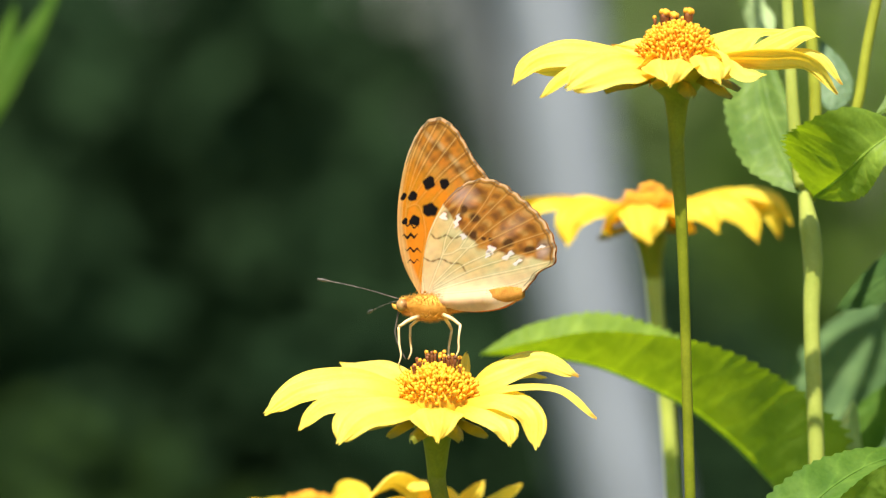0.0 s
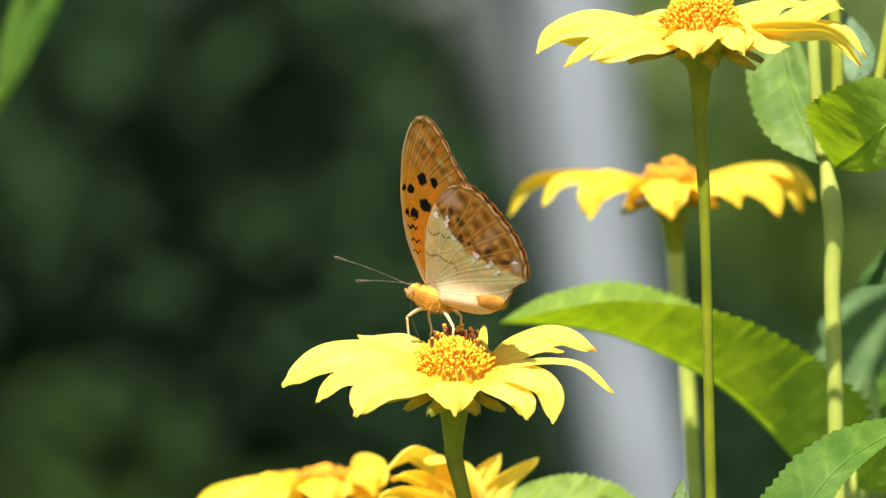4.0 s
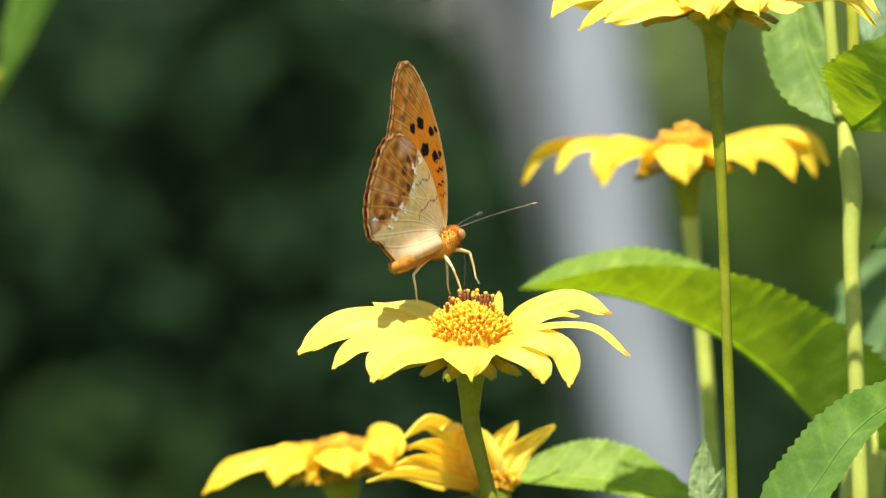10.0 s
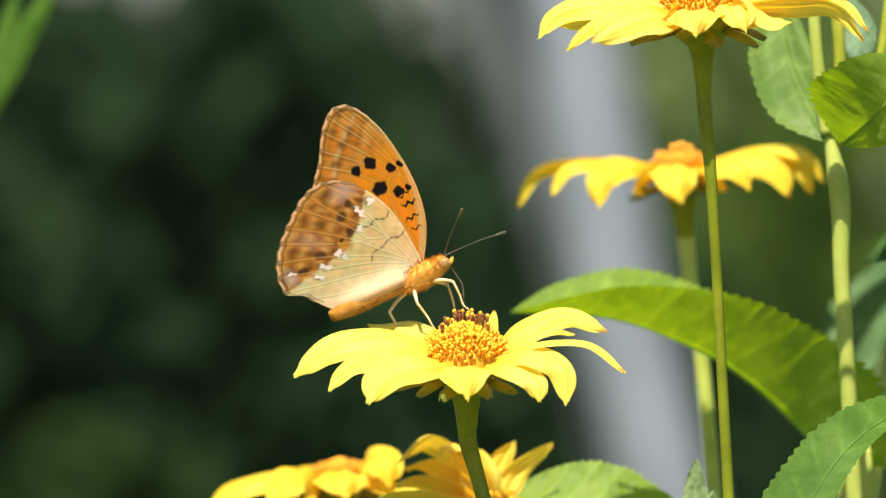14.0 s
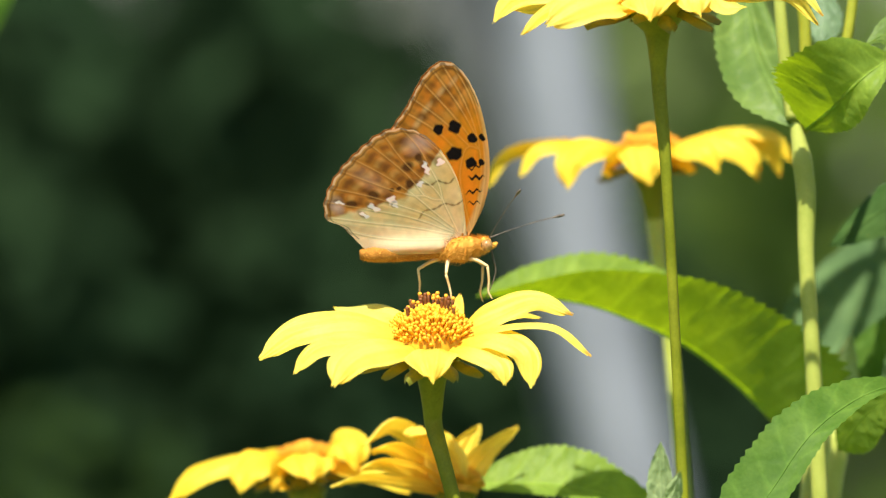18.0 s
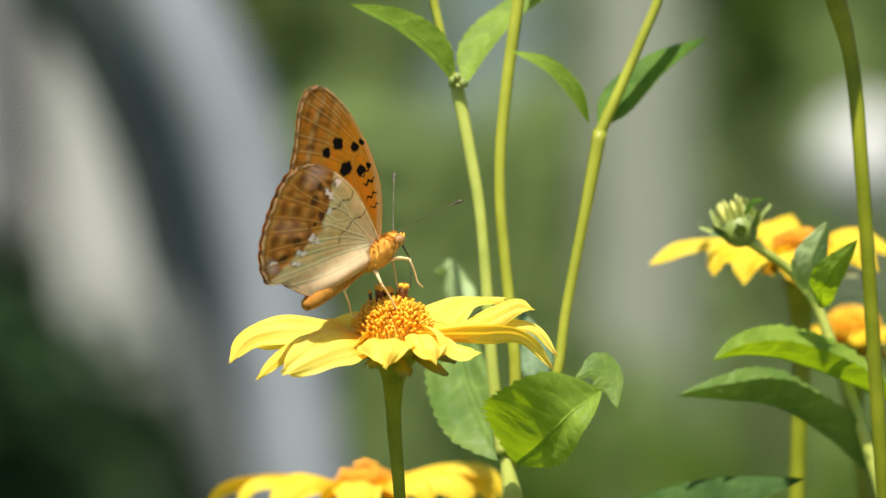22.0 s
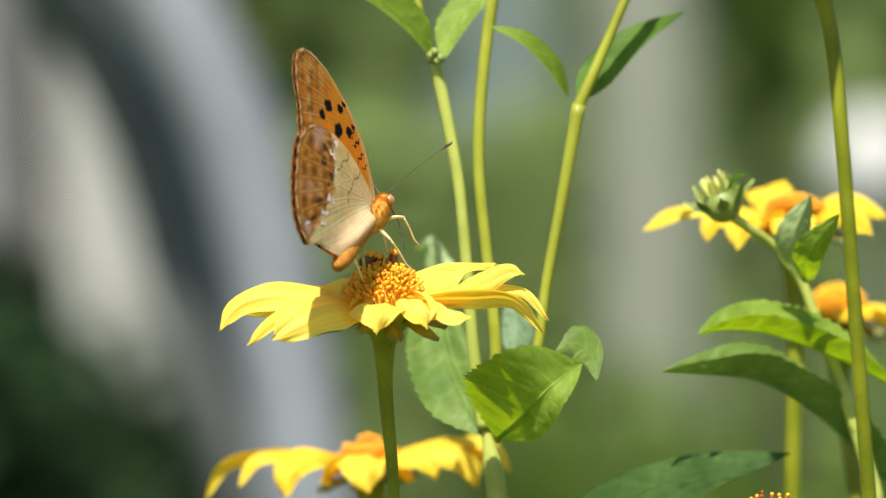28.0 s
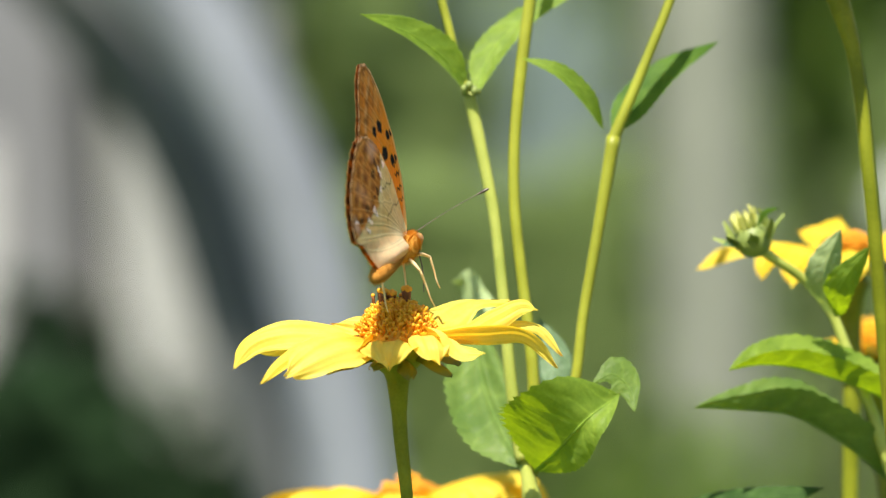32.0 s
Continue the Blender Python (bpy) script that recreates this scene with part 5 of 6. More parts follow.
# ---- surroundings ----
def grid_sheet(name, size, n, mat, label, wave=0.0):
    verts, faces = [], []
    for i in range(n + 1):
        for j in range(n + 1):
            x, y = (i / n - 0.5) * size, (j / n - 0.5) * size
            verts.append((x, y, wave * noise.noise(Vector((x * 0.05, y * 0.05, 0)))))
    for i in range(n):
        for j in range(n):
            a = i * (n + 1) + j
            faces.append((a, a + n + 1, a + n + 2, a + 1))
    return tagged(mesh_object(name, verts, faces, mat), label, "ground", kind="structure")


grid_sheet("ground", 900, 60, M_GRASS, "rough green lawn under and behind the flowers")


def crown(name, parent, centre, radii, n, size, mat, seed, hollow=0.45):
    """A crown of many separate leaves, denser at its uneven skin."""
    g = np.random.default_rng(seed)
    d = g.normal(size=(n, 3))
    d /= np.linalg.norm(d, axis=1)[:, None]
    lump = 1 + 0.22 * np.sin(d[:, 0] * 5 + seed) * np.cos(d[:, 2] * 4 + seed) + 0.12 * np.sin(d[:, 1] * 9 + d[:, 2] * 7)
    r = (hollow + (1 - hollow) * g.random(n) ** 0.5) * lump
    c = d * r[:, None] * np.array(radii) + np.array(centre)
    a = g.normal(size=(n, 3)) + d * 0.6
    a[:, 2] -= 0.5
    a /= np.linalg.norm(a, axis=1)[:, None]
    b = np.cross(a, g.normal(size=(n, 3)))
    b /= np.linalg.norm(b, axis=1)[:, None]
    s = size * g.uniform(0.6, 1.3, n)[:, None]
    V = np.stack([c, c + a * s * 0.5 + b * s * 0.3, c + a * s, c + a * s * 0.5 - b * s * 0.3], 1).reshape(-1, 3)
    V[:, 2] = np.maximum(V[:, 2], 0.02)
    o = parent.location
    V = V - np.array(o)
    faces = [(4 * k, 4 * k + 1, 4 * k + 2, 4 * k + 3) for k in range(n)]
    return mesh_object(name, V.tolist(), faces, mat, parent, smooth=False)


def bush(place, radii, n, size, mat, seed, label, height=0.5, name="bush", trunk=0.02, bark=None, group=""):
    thing = root(name, place, label, "shrub" if name == "bush" else "tree", group)
    rng = random.Random(seed)
    top = height + radii[2] * 0.3
    trunk_ob = tube("trunk", [(0, 0, 0), (0.1 * radii[0], 0, top * 0.5), (0, 0.05, top)], [trunk, trunk * 0.8, trunk * 0.45], bark or M_BARK, thing, n=12)
    for k in range(5):
        a = k * 1.256 + rng.random()
        tube("limb", [(0.05 * radii[0], 0, top * 0.55), (0.3 * radii[0] * math.cos(a), 0.3 * radii[1] * math.sin(a), top * 0.8), (0.65 * radii[0] * math.cos(a), 0.65 * radii[1] * math.sin(a), height + radii[2] * rng.uniform(0, 0.5))], [trunk * 0.5, trunk * 0.35, trunk * 0.12], bark or M_BARK, thing, n=8, sides=7)
    crown("crown", thing, (place[0], place[1], height), radii, n, size, mat, seed)
    return thing


# curved pipe of a garden arch
arch = root("garden_arch", (0.36, 2.0, 0.0), "grey galvanised arch pipe leaning over the bed", "arch")
ARC = [(0.374, 2.0, 0.0), (0.264, 2.0, 0.35), (0.13653, 2.0, 0.72916), (0.10707, 2.0, 0.86308), (0.08799, 2.0, 0.96016), (0.07459, 2.0, 1.0539), (0.06481, 2.0, 1.13019), (0.05311, 2.0, 1.20436), (0.03449, 2.0, 1.27219), (0.00727, 2.0, 1.33361), (-0.03184, 2.0, 1.39203), (-0.08447, 2.0, 1.4508), (-0.19756, 2.0, 1.51416), (-0.736, 2.0, 1.42), (-1.236, 2.0, 1.1), (-1.436, 2.0, 0.6), (-1.486, 2.0, 0.0)]
tube("pipe", [Vector(p) - arch.location for p in ARC], [0.028] * 4, M_PIPE, arch, "", 20, 160)
# dark pipe added beside the arch to stand in for its shaded side
tube("shade_pipe", [Vector(p) - arch.location + Vector((-0.010 - 0.034 * min(1.0, max(0.0, (p[2] - 0.98) / 0.2)), 0.10, 0)) for p in ARC[:-1]] + [Vector((-1.86, 0, 0))], [0.029] * 4, M_PIPE_DARK, arch, "dark pipe added as the arch's shaded side", 16, 160)

# dark shrubs, their shade put into the leaf colour
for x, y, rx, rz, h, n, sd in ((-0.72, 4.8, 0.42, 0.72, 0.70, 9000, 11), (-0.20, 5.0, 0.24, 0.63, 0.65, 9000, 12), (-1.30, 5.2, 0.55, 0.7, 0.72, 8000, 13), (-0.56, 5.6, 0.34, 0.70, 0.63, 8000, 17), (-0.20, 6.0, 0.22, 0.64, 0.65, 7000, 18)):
    bush((x, y, 0), (rx, 0.4, rz), n, 0.075, M_BUSH, sd, "dark green garden shrub, deep shade put into its colour", h, group="shrubs")
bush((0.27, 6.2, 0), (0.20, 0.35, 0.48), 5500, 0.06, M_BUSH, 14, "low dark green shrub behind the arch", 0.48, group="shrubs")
bush((0.0, 5.4, 0), (0.22, 0.25, 0.58), 6500, 0.05, M_BUSH, 19, "dark green garden shrub, deep shade put into its colour", 0.69, group="shrubs")
bush((-0.40, 3.6, 0), (0.30, 0.25, 0.36), 3500, 0.05, M_BUSH_MID, 20, "low green shrub, a little sun put into its colour", 0.42, group="shrubs")
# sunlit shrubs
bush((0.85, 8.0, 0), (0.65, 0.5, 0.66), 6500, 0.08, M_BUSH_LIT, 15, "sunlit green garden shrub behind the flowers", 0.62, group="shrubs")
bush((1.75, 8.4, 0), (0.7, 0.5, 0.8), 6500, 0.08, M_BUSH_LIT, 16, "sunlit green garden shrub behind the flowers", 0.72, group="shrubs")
# clipped hedge in full sun, with a lumpy core under its leaves
hedge = root("hedge", (1.6, 14.0, 0.0), "sunlit pale green clipped hedge across the garden", "hedge")
g = np.random.default_rng(61)
HX, HZ = 6.4, 2.38
core_v, core_f = [], []
for i in range(81):
    for j in range(13):
        x = -HX / 2 + HX * i / 80
        z = HZ * min(1.0, j / 10)
        y = (0.0 if j <= 10 else 0.6 * (j - 10) / 2) + 0.25 * max(0.0, z / HZ) ** 2
        core_v.append((x, y + 0.06 * noise.noise(Vector((x * 1.7, z * 1.7, 3))), z + 0.08 * noise.noise(Vector((x, 5, z)))))
for i in range(80):
    for j in range(12):
        a = i * 13 + j
        core_f.append((a, a + 13, a + 14, a + 1))
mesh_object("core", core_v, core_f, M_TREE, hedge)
n = 16000
c = np.stack([g.uniform(-HX / 2, HX / 2, n), g.uniform(-0.12, 0.02, n), HZ * g.random(n)], 1)
c[:, 1] += 0.25 * (c[:, 2] / HZ) ** 2
up = g.random(n) < 0.2
c[up, 1] = g.uniform(0.1, 0.9, up.sum())
c[up, 2] = HZ + g.uniform(0.0, 0.12, up.sum())
a = g.normal(size=(n, 3)) * 0.6 + np.array((0, -0.35, -0.75))
a /= np.linalg.norm(a, axis=1)[:, None]
b = np.cross(a, np.array((0, -0.7, 0.7)) + g.normal(size=(n, 3)) * 0.5)
b /= np.linalg.norm(b, axis=1)[:, None]
s = 0.11 * g.uniform(0.6, 1.3, n)[:, None]
V = np.stack([c, c + a * s * 0.5 + b * s * 0.3, c + a * s, c + a * s * 0.5 - b * s * 0.3], 1).reshape(-1, 3)
V[:, 2] = np.maximum(V[:, 2], 0.02)
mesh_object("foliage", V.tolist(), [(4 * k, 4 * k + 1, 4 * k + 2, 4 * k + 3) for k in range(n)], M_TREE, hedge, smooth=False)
# far trees
for k in range(9):
    if k == 4:
        continue
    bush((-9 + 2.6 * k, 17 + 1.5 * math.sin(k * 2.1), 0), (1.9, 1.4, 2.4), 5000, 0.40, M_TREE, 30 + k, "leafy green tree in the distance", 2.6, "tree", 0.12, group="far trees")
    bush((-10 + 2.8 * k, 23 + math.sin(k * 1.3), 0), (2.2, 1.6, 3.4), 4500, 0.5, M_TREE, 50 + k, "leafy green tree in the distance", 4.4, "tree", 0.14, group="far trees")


def pale_trunk(x, y, r, h, lean):
    t = root("birch", (x, y, 0), "slim tree with a pale smooth trunk", "tree", "pale trunks")
    tube("trunk", [(0, 0, 0), (lean * 0.3, 0, h * 0.4), (lean, 0, h)], [r * 1.15, r, r * 0.8], M_BARK_PALE, t, n=16, sides=14)
    for k in range(4):
        a = k * 1.7
        tube("limb", [(lean * 0.9, 0, h * 0.8), (lean + 0.5 * math.cos(a), 0.5 * math.sin(a), h * 0.95), (lean + 1.0 * math.cos(a), 1.0 * math.sin(a), h * 1.08)], [r * 0.4, r * 0.25, r * 0.08], M_BARK_PALE, t, n=8, sides=8)
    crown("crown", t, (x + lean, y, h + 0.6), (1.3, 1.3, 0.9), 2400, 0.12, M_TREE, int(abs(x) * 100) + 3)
    return t


pale_trunk(0.96, 9.6, 0.115, 6.0, 0.03)
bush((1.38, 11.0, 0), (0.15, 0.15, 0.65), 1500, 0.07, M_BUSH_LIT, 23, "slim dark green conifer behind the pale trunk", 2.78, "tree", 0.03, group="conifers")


def box(name, x0, x1, y0, y1, z0, z1, mat, parent):
    bm = bmesh.new()
    bmesh.ops.create_cube(bm, size=1.0)
    for v in bm.verts:
        v.co = Vector(((x0 + x1) / 2 + v.co.x * (x1 - x0), (y0 + y1) / 2 + v.co.y * (y1 - y0), (z0 + z1) / 2 + v.co.z * (z1 - z0))) - parent.location
    bmesh.ops.bevel(bm, geom=bm.edges[:], offset=0.01, segments=2, affect="EDGES")
    me = bpy.data.meshes.new(name)
    bm.to_mesh(me)
    bm.free()
    me.materials.append(mat)
    ob = new(name, me)
    ob.parent = parent
    return ob


# white boards, wall and roof added to stand in for a bright gap
shed = root("bright_gap_boards", (0.0, 10.5, 0.0), "white-painted boards added for the bright gap between shrubs", "shed")
for k in range(3):
    box("board", -0.30 + 0.12 * k, -0.184 + 0.12 * k, 10.0, 10.03, 0, 2.6, M_WHITE, shed)
box("wall", -0.30, 0.055, 10.032, 12.0, 0, 2.59, M_WHITE, shed)
box("roof", -0.36, 0.11, 9.9, 12.2, 2.61, 2.73, M_ROOF, shed)
house = root("house", (-2.4, 12.0, 0.0), "grey rendered house wall behind the shrubs", "house")
box("wall", -4.6, -0.375, 11.0, 14.0, 0, 3.2, M_WALL, house)
# white panel added on the wall to stand in for a bright patch
box("bright_panel", -0.96, -0.60, 10.95, 10.996, 0, 2.3, M_WHITE_BRIGHT, house)
box("roof", -4.9, -0.36, 10.7, 14.3, 3.21, 3.45, M_ROOF, house)
villa = root("house", (1.5, 27.0, 0.0), "pale blue-grey house beyond the hedge", "house")
box("wall", -3.5, 6.5, 26.0, 31.0, 0, 5.6, M_BLUE_WALL, villa)
box("roof", -3.9, 6.9, 25.6, 31.4, 5.61, 5.85, M_ROOF, villa)
slim = root("tree", (-0.22, 6.4, 0.0), "dark slender tree trunk before the white boards", "tree")
tube("trunk", [(0, 0, 0), (0.01, 0, 0.9), (0.0, 0, 1.6), (-0.03, 0, 2.6)], [0.036, 0.03, 0.026, 0.02], M_BARK, slim, n=14)
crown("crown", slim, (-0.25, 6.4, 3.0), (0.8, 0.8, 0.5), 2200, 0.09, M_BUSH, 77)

# globe and post added to stand in for a bright white spot
lamp = root("bright_spot_globe", (1.36, 9.0, 0.0), "white globe on a dark post, added for a bright spot", "lamp")
tube("post", [(0, 0, 0), (0, 0, 0.9), (0, 0, 1.76)], [0.03, 0.025, 0.025], M_PIPE_DARK, lamp, n=10)
v, f = [], []
ball_data((0, 0, 1.86), 0.105, v, f, 12, 20, (1, 1, 1.1))
mesh_object("globe", v, f, M_WHITE_BRIGHT, lamp)



# ---- what moves ----
def motions():
    SWAY = {
        "low": [(0, 0.29, 0.10), (0.5, 0.58, -0.21), (1, 0.79, -0.19), (1.5, 0.06, -0.28), (2, 0.24, -0.31), (2.5, -0.21, -0.37), (3, 0.35, -0.44), (3.5, 0.06, -0.30), (5.5, 0.04, -0.02), (6, -0.23, -0.05), (6.5, 0.05, 0.07), (7, 0.16, 0.19), (7.5, -0.01, 0.30), (8, 0.37, 0.21), (8.5, -0.36, 0.17), (9, -0.45, 0.14), (9.5, -0.03, 0.04), (10, -0.20, -0.10), (10.5, -0.31, 0.06), (11, 0.60, 0.12), (11.5, 0.15, 0.25), (12, 0.23, 0.19), (12.5, -0.03, 0.19), (13, 0.09, 0.06), (13.5, -0.19, 0.02), (14, -0.07, 0.11), (14.5, -0.06, 0.02), (16.5, -0.11, -0.12), (17, -0.25, 0.06), (17.5, -0.11, 0.20), (18, 0.13, 0.10), (18.5, 0.13, 0.22), (19, -0.89, -0.22), (19.2, -0.42, -0.11), (19.4, -0.19, -0.05), (19.5, -0.14, -0.03), (20, -0.04, -0.01), (20.5, -0.01, 0.00), (32, 0.00, 0.00)],
        "high": [(0, -0.02, -0.19), (0.5, -0.25, 0.23), (1, -0.82, 0.18), (1.5, -0.52, 0.24), (2, -0.24, 0.24), (2.5, -0.49, 0.31), (3, 0.87, 0.64), (3.5, 0.71, 0.43), (5.5, -0.17, 0.37), (6, 0.23, 0.43), (6.5, -0.30, 0.39), (7, 0.39, 0.23), (7.5, -0.60, 0.02), (8, -0.31, 0.24), (8.5, -0.50, 0.07), (9, -0.39, 0.07), (9.5, -1.03, 0.12), (10, 0.72, 0.42), (10.5, 0.56, 0.40), (11, 0.07, 0.35), (11.5, -0.27, 0.06), (12, 0.06, 0.11), (12.5, -1.19, -0.16), (13, 0.19, 0.33), (13.5, 0.00, 0.07), (14, 0.52, 0.16), (14.5, -0.32, 0.05), (16.5, -0.45, 0.35), (17, 0.05, 0.25), (17.5, -1.85, -0.32), (18, -1.46, 0.04), (18.5, -0.62, -0.07), (19, -0.66, -0.29), (19.2, -1.05, -0.55), (19.4, -2.05, -1.12), (19.5, -3.14, -1.73), (20, 0.13, -4.01), (20.5, 3.11, -2.00), (21, -0.44, -2.83), (21.5, 0.33, -1.92), (22, 2.94, -1.02), (22.2, 1.53, -0.64), (22.5, 0.72, -0.60), (23, 2.17, -0.40), (23.5, -0.33, 0.05), (24, 1.59, 0.11), (24.5, -2.36, -0.75), (25, 0.46, -0.52), (25.5, -1.22, -0.85), (27.5, 2.40, 0.16), (28, 4.49, 0.40), (28.5, 1.23, 0.60), (29, 0.58, 0.41), (29.5, -1.34, 0.15), (30, 1.69, -0.30), (30.5, 2.19, 0.27), (31, 1.99, 0.37), (31.5, 1.77, 1.11), (32, 1.33, 0.24)],
        "behind": [(0, -0.95, 0.27), (0.5, -1.39, 0.74), (1, -1.63, 0.58), (1.5, -0.54, 0.52), (2, -0.70, 0.53), (2.5, 0.21, 0.80), (3, -1.01, 0.65), (3.5, -0.63, 0.48), (5.5, 0.00, 0.24), (6, 0.54, 0.41), (6.5, -0.13, 0.19), (7, -0.47, 0.12), (7.5, 0.07, -0.03), (8, -0.80, 0.03), (8.5, 1.26, 0.34), (9, 1.38, 0.45), (9.5, 0.13, 0.51), (10, -0.47, 0.70), (10.5, 0.49, 0.31), (11, -1.82, 0.25), (11.5, -0.66, 0.10), (12, -0.56, 0.14), (12.5, 0.81, 0.40), (13, -0.28, 0.59), (13.5, 0.72, 0.62), (14, 0.06, 0.20), (14.5, 0.70, 0.71), (16.5, 0.85, 0.78), (17, 0.63, 0.31), (17.5, 1.75, 0.24), (18, 0.81, 0.58), (18.5, -0.14, -0.05), (19, 1.70, 1.01), (19.5, 1.56, 0.59), (20, -3.37, -0.04), (20.5, 0.45, -0.14), (21, -0.88, 0.16), (21.5, -1.34, 0.14), (22, 0.58, 1.22), (22.5, 2.04, 1.18), (23, 0.60, 0.98), (23.5, 1.96, 1.19), (24, 3.32, 1.26), (24.5, 0.71, 0.58), (25, 1.52, 0.52), (25.5, 0.82, 0.10), (27.5, 3.63, 1.21), (28, 4.20, 1.91), (28.5, 4.60, 1.95), (29, 1.14, 0.29), (29.5, 4.16, 1.41), (30, 2.56, 0.78), (30.5, 5.02, 1.69), (31, 2.54, 1.13), (31.5, 5.93, 2.02), (32, 5.26, 1.69)],
        "stem": [(0, -0.32, -0.86), (0.5, -0.90, -0.16), (1, -1.11, -0.14), (1.5, 0.80, -0.01), (2, 0.00, 0.10), (2.5, 1.12, 0.16), (3, -1.17, 0.37), (3.5, -0.08, 0.27), (5.5, 0.02, 0.07), (6, 0.36, 0.18), (6.5, 0.19, 0.02), (7, -0.55, -0.10), (7.5, 0.65, -0.13), (8, -0.42, -0.07), (8.5, 0.97, -0.11), (9, 1.16, -0.12), (9.5, 0.99, 0.24), (10, 0.62, 0.48), (10.5, 0.46, 0.07), (11, -0.70, 0.04), (11.5, 0.34, -0.12), (12, -0.44, -0.11), (12.5, 0.40, -0.06), (13, -0.21, -0.03), (13.5, 0.19, 0.05), (14, -0.15, -0.07), (14.5, -0.02, -0.05), (16.5, 0.21, 0.25), (17, 0.55, -0.04), (17.5, 0.68, -0.27), (18, -0.07, -0.27), (18.5, 0.22, -0.40), (19, 2.90, 0.25), (19.2, 1.36, -0.03), (19.4, 0.60, -0.32), (19.5, 0.40, -0.57), (20, -0.58, -0.25), (20.5, -0.59, -0.02), (21, 0.43, -0.21), (21.5, -0.24, -0.47), (22, -0.87, 0.10), (22.2, -0.64, 0.15), (22.5, -0.83, 0.34), (23, -1.18, 0.38), (23.5, -0.36, 0.69), (24, -0.61, 0.40), (24.5, 0.85, 0.36), (25, 0.31, 0.10), (25.5, 0.88, 0.08), (27.5, -1.18, 0.19), (28, -1.69, 0.00), (28.5, -0.52, 0.68), (29, -0.28, 0.55), (29.5, -0.20, 0.47), (30, -0.31, 0.45), (30.5, -0.73, 0.66), (31, -0.17, 0.49), (31.5, -0.14, 0.51), (32, -0.39, 0.60)],
        "right": [(0, 0.00, 0.00), (18, 0.01, 0.02), (18.5, 0.03, 0.05), (19, 0.10, 0.16), (19.2, 0.18, 0.30), (19.4, 0.36, 0.61), (19.5, 0.56, 0.94), (20, 0.43, 1.65), (20.5, -0.56, 0.76), (21, -0.26, 1.28), (21.5, 0.13, 1.18), (22, -0.17, 0.32), (22.2, 0.00, 0.13), (22.5, 0.27, -0.05), (23, 0.01, -0.11), (23.5, 0.09, -0.55), (24, 0.03, -0.40), (24.5, 0.50, -0.09), (25, 0.08, 0.02), (25.5, 0.22, 0.18), (27.5, 0.03, -0.39), (28, -0.26, -0.28), (28.5, -0.11, -0.94), (29, -0.05, -0.72), (29.5, 0.54, -0.58), (30, -0.44, -0.38), (30.5, -0.24, -0.81), (31, -0.65, -0.64), (31.5, -0.60, -0.94), (32, -0.21, -0.72)],
        "golden": [(0, -7.39, -0.53), (20, -7.39, -0.53), (20.5, -2.41, -0.34), (21, -5.80, -0.01), (21.5, -6.71, 0.33), (22, -5.48, -0.22), (22.5, -3.28, 0.02), (23, -3.52, 0.02), (23.5, -3.03, -0.70), (24, 0.03, -0.40), (24.5, -3.60, -1.32), (25, -2.22, -1.11), (25.5, -2.99, -1.15), (27.5, -1.30, 1.07), (28, -3.47, 1.54), (28.5, -2.25, -0.27), (29, -2.55, -0.61), (29.5, -2.40, 0.55), (30, -4.79, -0.19), (30.5, 0.00, 0.78), (31, -5.64, -0.18), (31.5, -2.21, 0.18), (32, 1.41, 0.36)],
    }
    for things, rows in ((
        (flower_low, flower_corner, flower_turned), SWAY["low"]), ((flower_behind,), SWAY["behind"]),
            ((branching, leafy), SWAY["stem"]), ((flower_right,), SWAY["golden"]), ((budding, flower_small, flower_front, flower_above), SWAY["right"])):
        for thing in things:
            x, y, z = thing.location
            walk(thing, [(t, pose(x + a / 1000, y, z + b / 1000)) for t, a, b in rows])
    # the tall flower nods about its head as the butterfly lands on it
    NOD = [(0, 0), (18.3, 0), (18.5, 9), (19, 9), (20, 7), (32, 6)]
    foot, rise = flower_high.location.copy(), Vector((0.04599, -0.0050, 1.03728))
    walk(flower_high, [(t, Matrix.Translation(rise + Vector((a / 1000, 0, b / 1000))) @ pose(0, 0, 0, float(np.interp(t, [n[0] for n in NOD], [n[1] for n in NOD]))) @ Matrix.Translation(foot - rise)) for t, a, b in SWAY["high"]])
    x, y, z = weed.location
    walk(weed, [(t, pose(x + a / 1000, y, z)) for t, a in ((0, 6), (3, 5), (6, 3), (9, 2.5), (13, 1.5), (32, 1))])
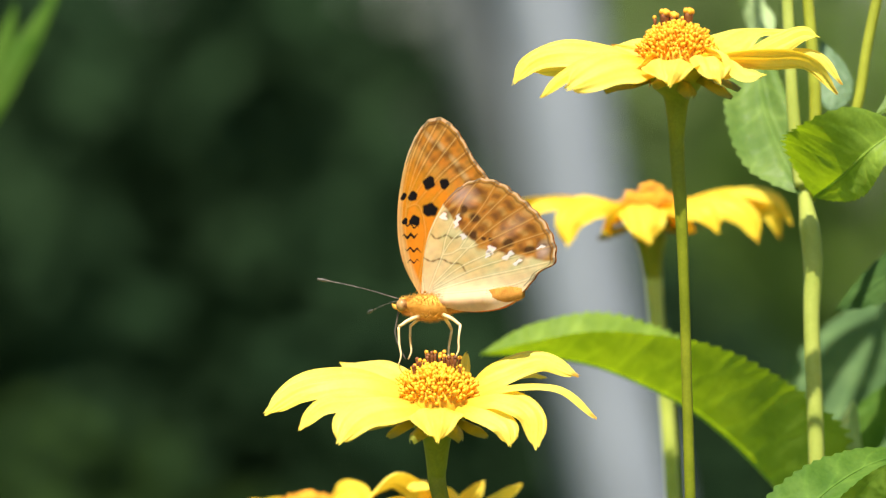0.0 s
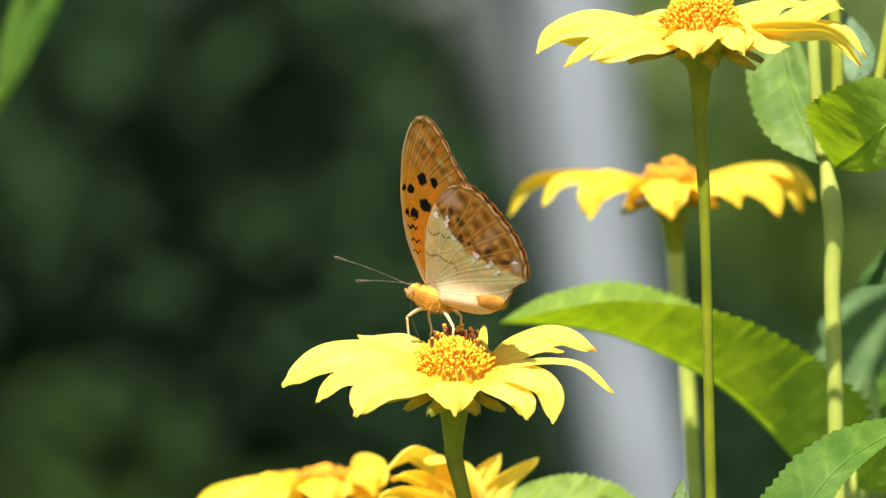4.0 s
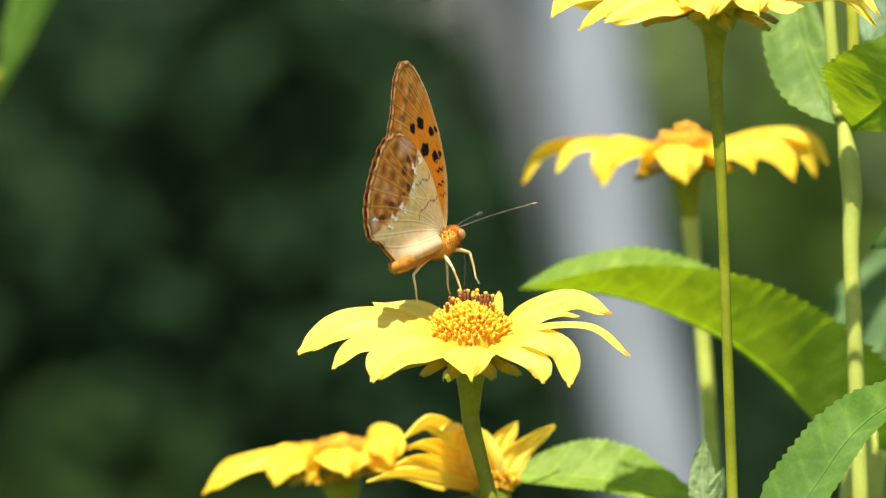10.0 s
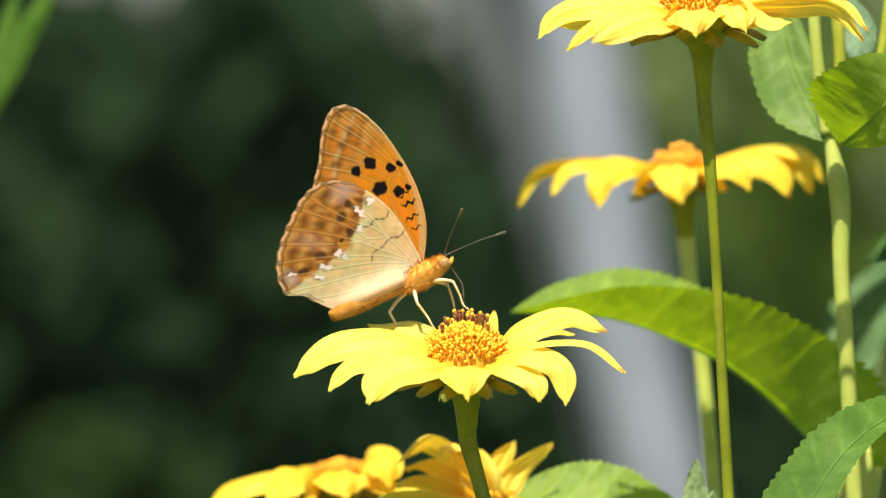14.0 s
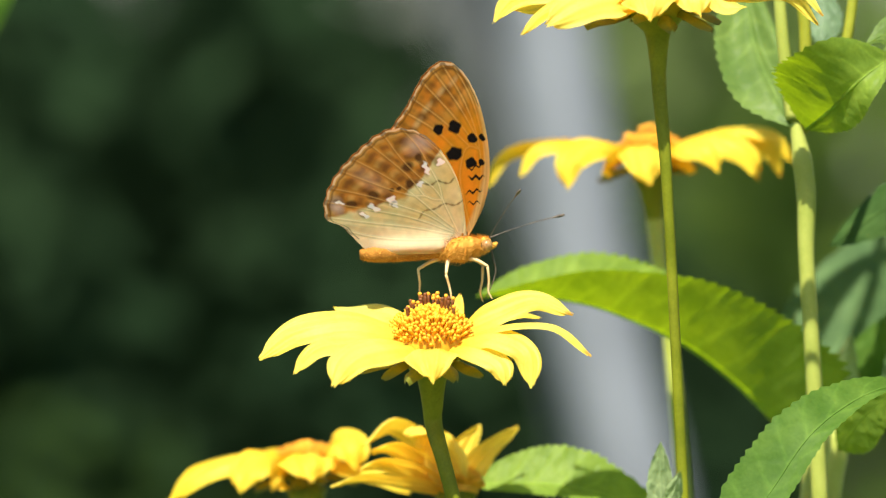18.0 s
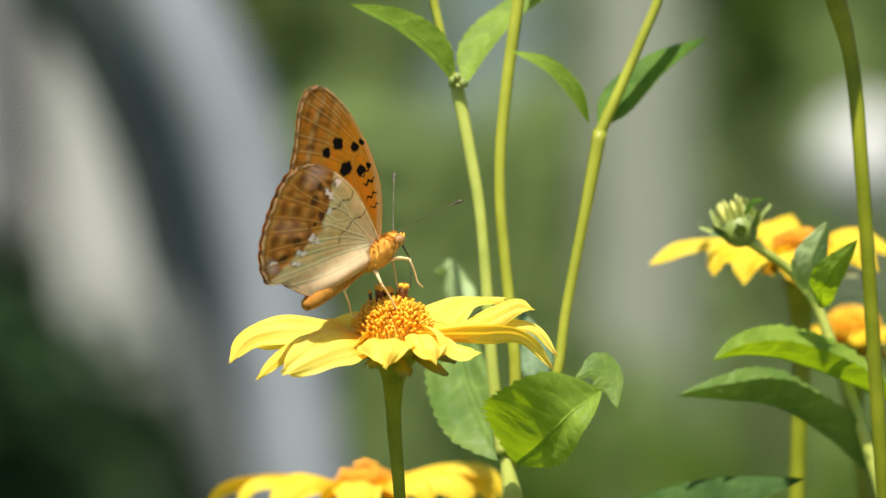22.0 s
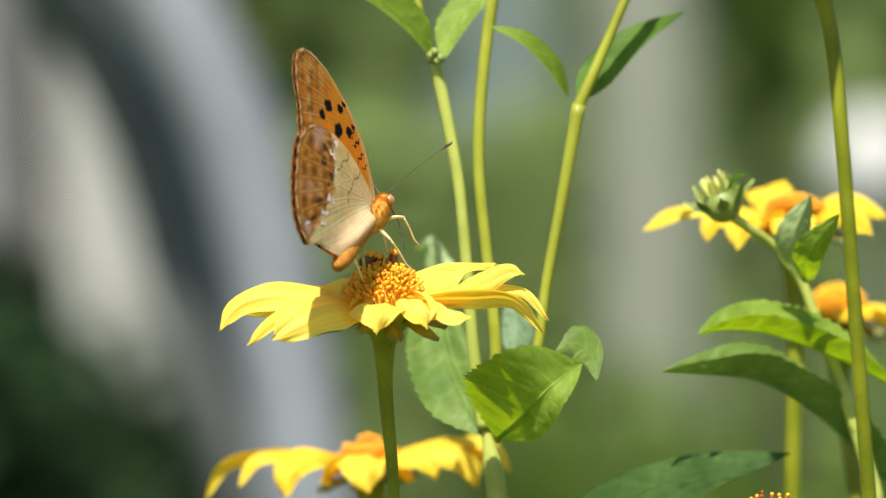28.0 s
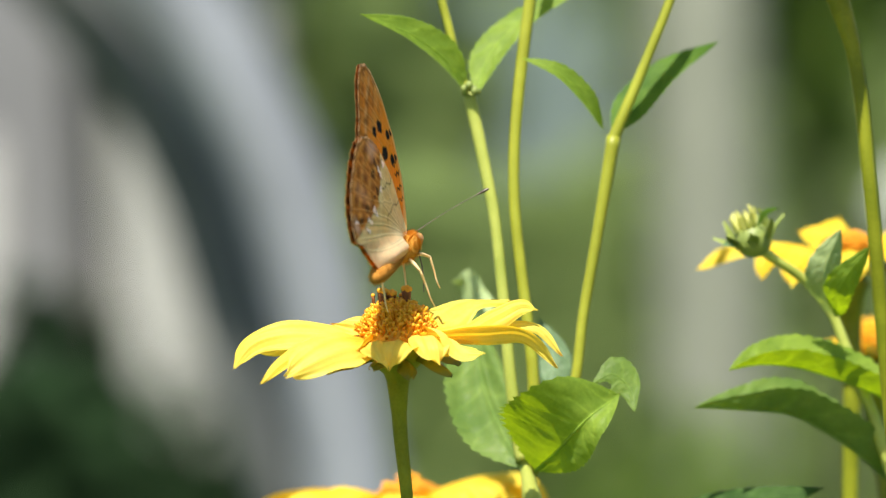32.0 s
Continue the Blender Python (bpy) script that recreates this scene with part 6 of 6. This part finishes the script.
    # seconds, x, y, z, heading, pitch, roll
    FLIGHT = [
        (0, -0.00419, 0.0050, 0.98981, 158.7, -2.7, 5.6),
        (1, -0.00264, 0.0050, 0.98769, 171.3, -1.9, 3.3),
        (2, -0.00371, 0.0050, 0.98663, 153.5, 6.3, -4.1),
        (3, -0.00261, 0.0050, 0.98874, 147.2, 17.9, -17.7),
        (3.5, -0.00527, 0.0050, 0.98697, 139.7, 10.2, -13.0),
        (5.5, -0.00814, 0.0050, 0.98585, 132.1, 8.3, -25.6),
        (6, -0.00914, 0.0050, 0.98778, 126.0, 5.0, -18.8),
        (6.4, -0.00766, 0.0046, 0.98752, 112.0, 5.0, -16.0),
        (6.6, -0.00809, 0.0044, 0.98742, 100.0, 8.0, -12.0),
        (6.7, -0.00830, 0.0095, 0.98753, 85.0, 12.0, -18.0),
        (7, -0.00591, 0.0095, 0.99051, 67.0, 14.4, -16.0),
        (8, -0.00575, 0.0095, 0.98968, 61.9, 12.3, -9.9),
        (9, -0.00770, 0.0095, 0.99021, 69.0, 6.6, -10.0),
        (10, -0.00662, 0.0095, 0.99046, 60.5, 13.6, -4.2),
        (11, -0.00411, 0.0095, 0.98985, 58.8, 7.3, -0.5),
        (12, -0.00758, 0.0095, 0.98920, 43.6, 21.7, -0.6),
        (13, -0.00887, 0.0095, 0.98734, 25.8, 22.3, 6.6),
        (14, -0.00945, 0.0095, 0.98846, 15.6, 22.0, -1.9),
        (16.5, 0.00239, 0.0095, 0.98824, 33.0, 6.9, 6.6),
        (17, 0.00440, 0.0095, 0.98765, 42.8, -0.4, 7.2),
        (18, 0.00609, 0.0095, 0.98976, 10.5, 2.1, 9.2),
        (18.1, 0.00385, 0.0010, 0.99119, 15.0, 8.0, 5.0),
        (18.2, -0.00343, -0.0020, 1.01302, 40.0, 60.0, 10.0),
        (18.3, 0.01191, -0.0050, 1.05538, 20.0, 30.0, 0.0),
        (18.4, 0.03461, -0.0080, 1.05639, 30.0, 20.0, 0.0),
        (18.5, 0.03716, -0.0110, 1.04897, 50.0, 22.0, -3.0),
        (19, 0.03484, -0.0110, 1.05180, 55.0, 22.0, -3.0),
        (19.5, 0.03685, -0.0110, 1.04863, 57.0, 22.0, -3.0),
        (20, 0.04123, -0.0110, 1.05091, 58.1, 24.2, -3.3),
        (21, 0.04272, -0.0110, 1.05064, 42.6, 19.9, 2.6),
        (22, 0.04647, -0.0110, 1.05363, 33.0, 29.2, 10.7),
        (23, 0.04608, -0.0110, 1.05371, 37.7, 24.3, 5.4),
        (24, 0.04555, -0.0110, 1.05494, 46.2, 23.1, 1.8),
        (25, 0.04228, -0.0110, 1.05469, 62.3, 30.6, -6.0),
        (28, 0.04916, -0.0110, 1.05579, 60.6, 30.0, -8.1),
        (29, 0.04846, -0.0110, 1.05540, 43.4, 19.9, 1.7),
        (30, 0.05113, -0.0110, 1.05458, 42.6, 14.6, 2.9),
        (31, 0.05167, -0.0110, 1.05476, 52.7, 6.8, -0.3),
        (32, 0.04969, -0.0110, 1.05635, 69.2, 17.4, -4.9),
    ]
    walk(butterfly, [(t, Matrix.Translation((x, y, z)) @ pose(0, 0, 0, 0, 0, h) @ pose(0, 0, 0, 0, -p, 0) @ pose(0, 0, 0, r, 0, 0)) for t, x, y, z, h, p, r in FLIGHT])
    # antennae: the one turned to the light stands out sideways, the other points ahead
    # seconds, how far up and how far aside each one is turned
    LEFT = [(0, 14, 21), (1, 16, 12), (2, 42, 40), (3, 62, 50), (3.5, 45, 60), (5.5, 14, 55), (6.3, 14, 50), (7, -4, 8), (12, -2, 14), (13, -4, 22), (14.5, -4, 22), (17, 6, 12), (18, 11, 10), (19.5, 20, 40), (32, 20, 40)]
    RIGHT = [(0, -4, 44), (1, 4, 40), (2, -3, 4), (3, -12, -4), (5.5, 8, 12), (6.3, 10, 30), (7, 5, 66), (9, 7, 66), (12, 12, 72), (13, 28, 74), (14.5, 28, 76), (17, 6, 70), (17.6, 30, 70), (18, 42, 70), (19.5, 17, 64), (32, 17, 64)]
    for ob, sgn in feelers:
        p = ob.location.copy()
        walk(ob, [(t, Matrix.Translation(p) @ pose(0, 0, 0, 0, 0, sgn * aside) @ pose(0, 0, 0, 0, -up, 0)) for t, up, aside in (LEFT if sgn > 0 else RIGHT)])
    # seconds, degrees by which the abdomen hangs
    HANG = [(0, -7), (3.5, -7), (6, -4), (7, 0), (18, 0), (18.6, 2), (20, 1), (22, 3), (24, 6), (28, 4), (32, 5)]
    p = abdomen.location.copy()
    walk(abdomen, [(t, Matrix.Translation(p) @ pose(0, 0, 0, 0, -a, 0)) for t, a in HANG])
    # seconds, degrees by which each wing stands off the upright
    OPEN = [(0, 0.15, 0.15), (2, 0.3, 0.15), (3, 0.15, 0.15), (5.5, 0.15, 0.15), (6.2, 0.15, 0.15), (6.3, 2, 2), (6.4, 10, 9), (6.5, 24, 14), (6.6, 26, 16), (6.7, 3, 2), (7, 0.15, 0.15), (9, 0.15, 0.15), (13, 0.15, 0.15), (17.6, 0.15, 0.15), (17.7, 7, 6), (17.8, 16, 14), (17.9, 3, 3), (18.0, 1, 1),
            (18.1, 24, 26), (18.2, 78, 78), (18.3, 25, 25), (18.4, 70, 70), (18.5, 15, 15), (18.7, 2, 2), (19.5, 0.15, 0.15), (23.2, 0.15, 0.15), (23.4, 3, 4), (23.5, 4, 14), (23.7, 2, 3), (24, 0.3, 0.3), (28, 0.3, 0.3), (32, 0.2, 0.2)]
    for ob, sign, off in flaps:
        walk(ob, [(t, pose(0, sign * off / 1000, 0.0004, -a if sign > 0 else b)) for t, a, b in OPEN])


motions()
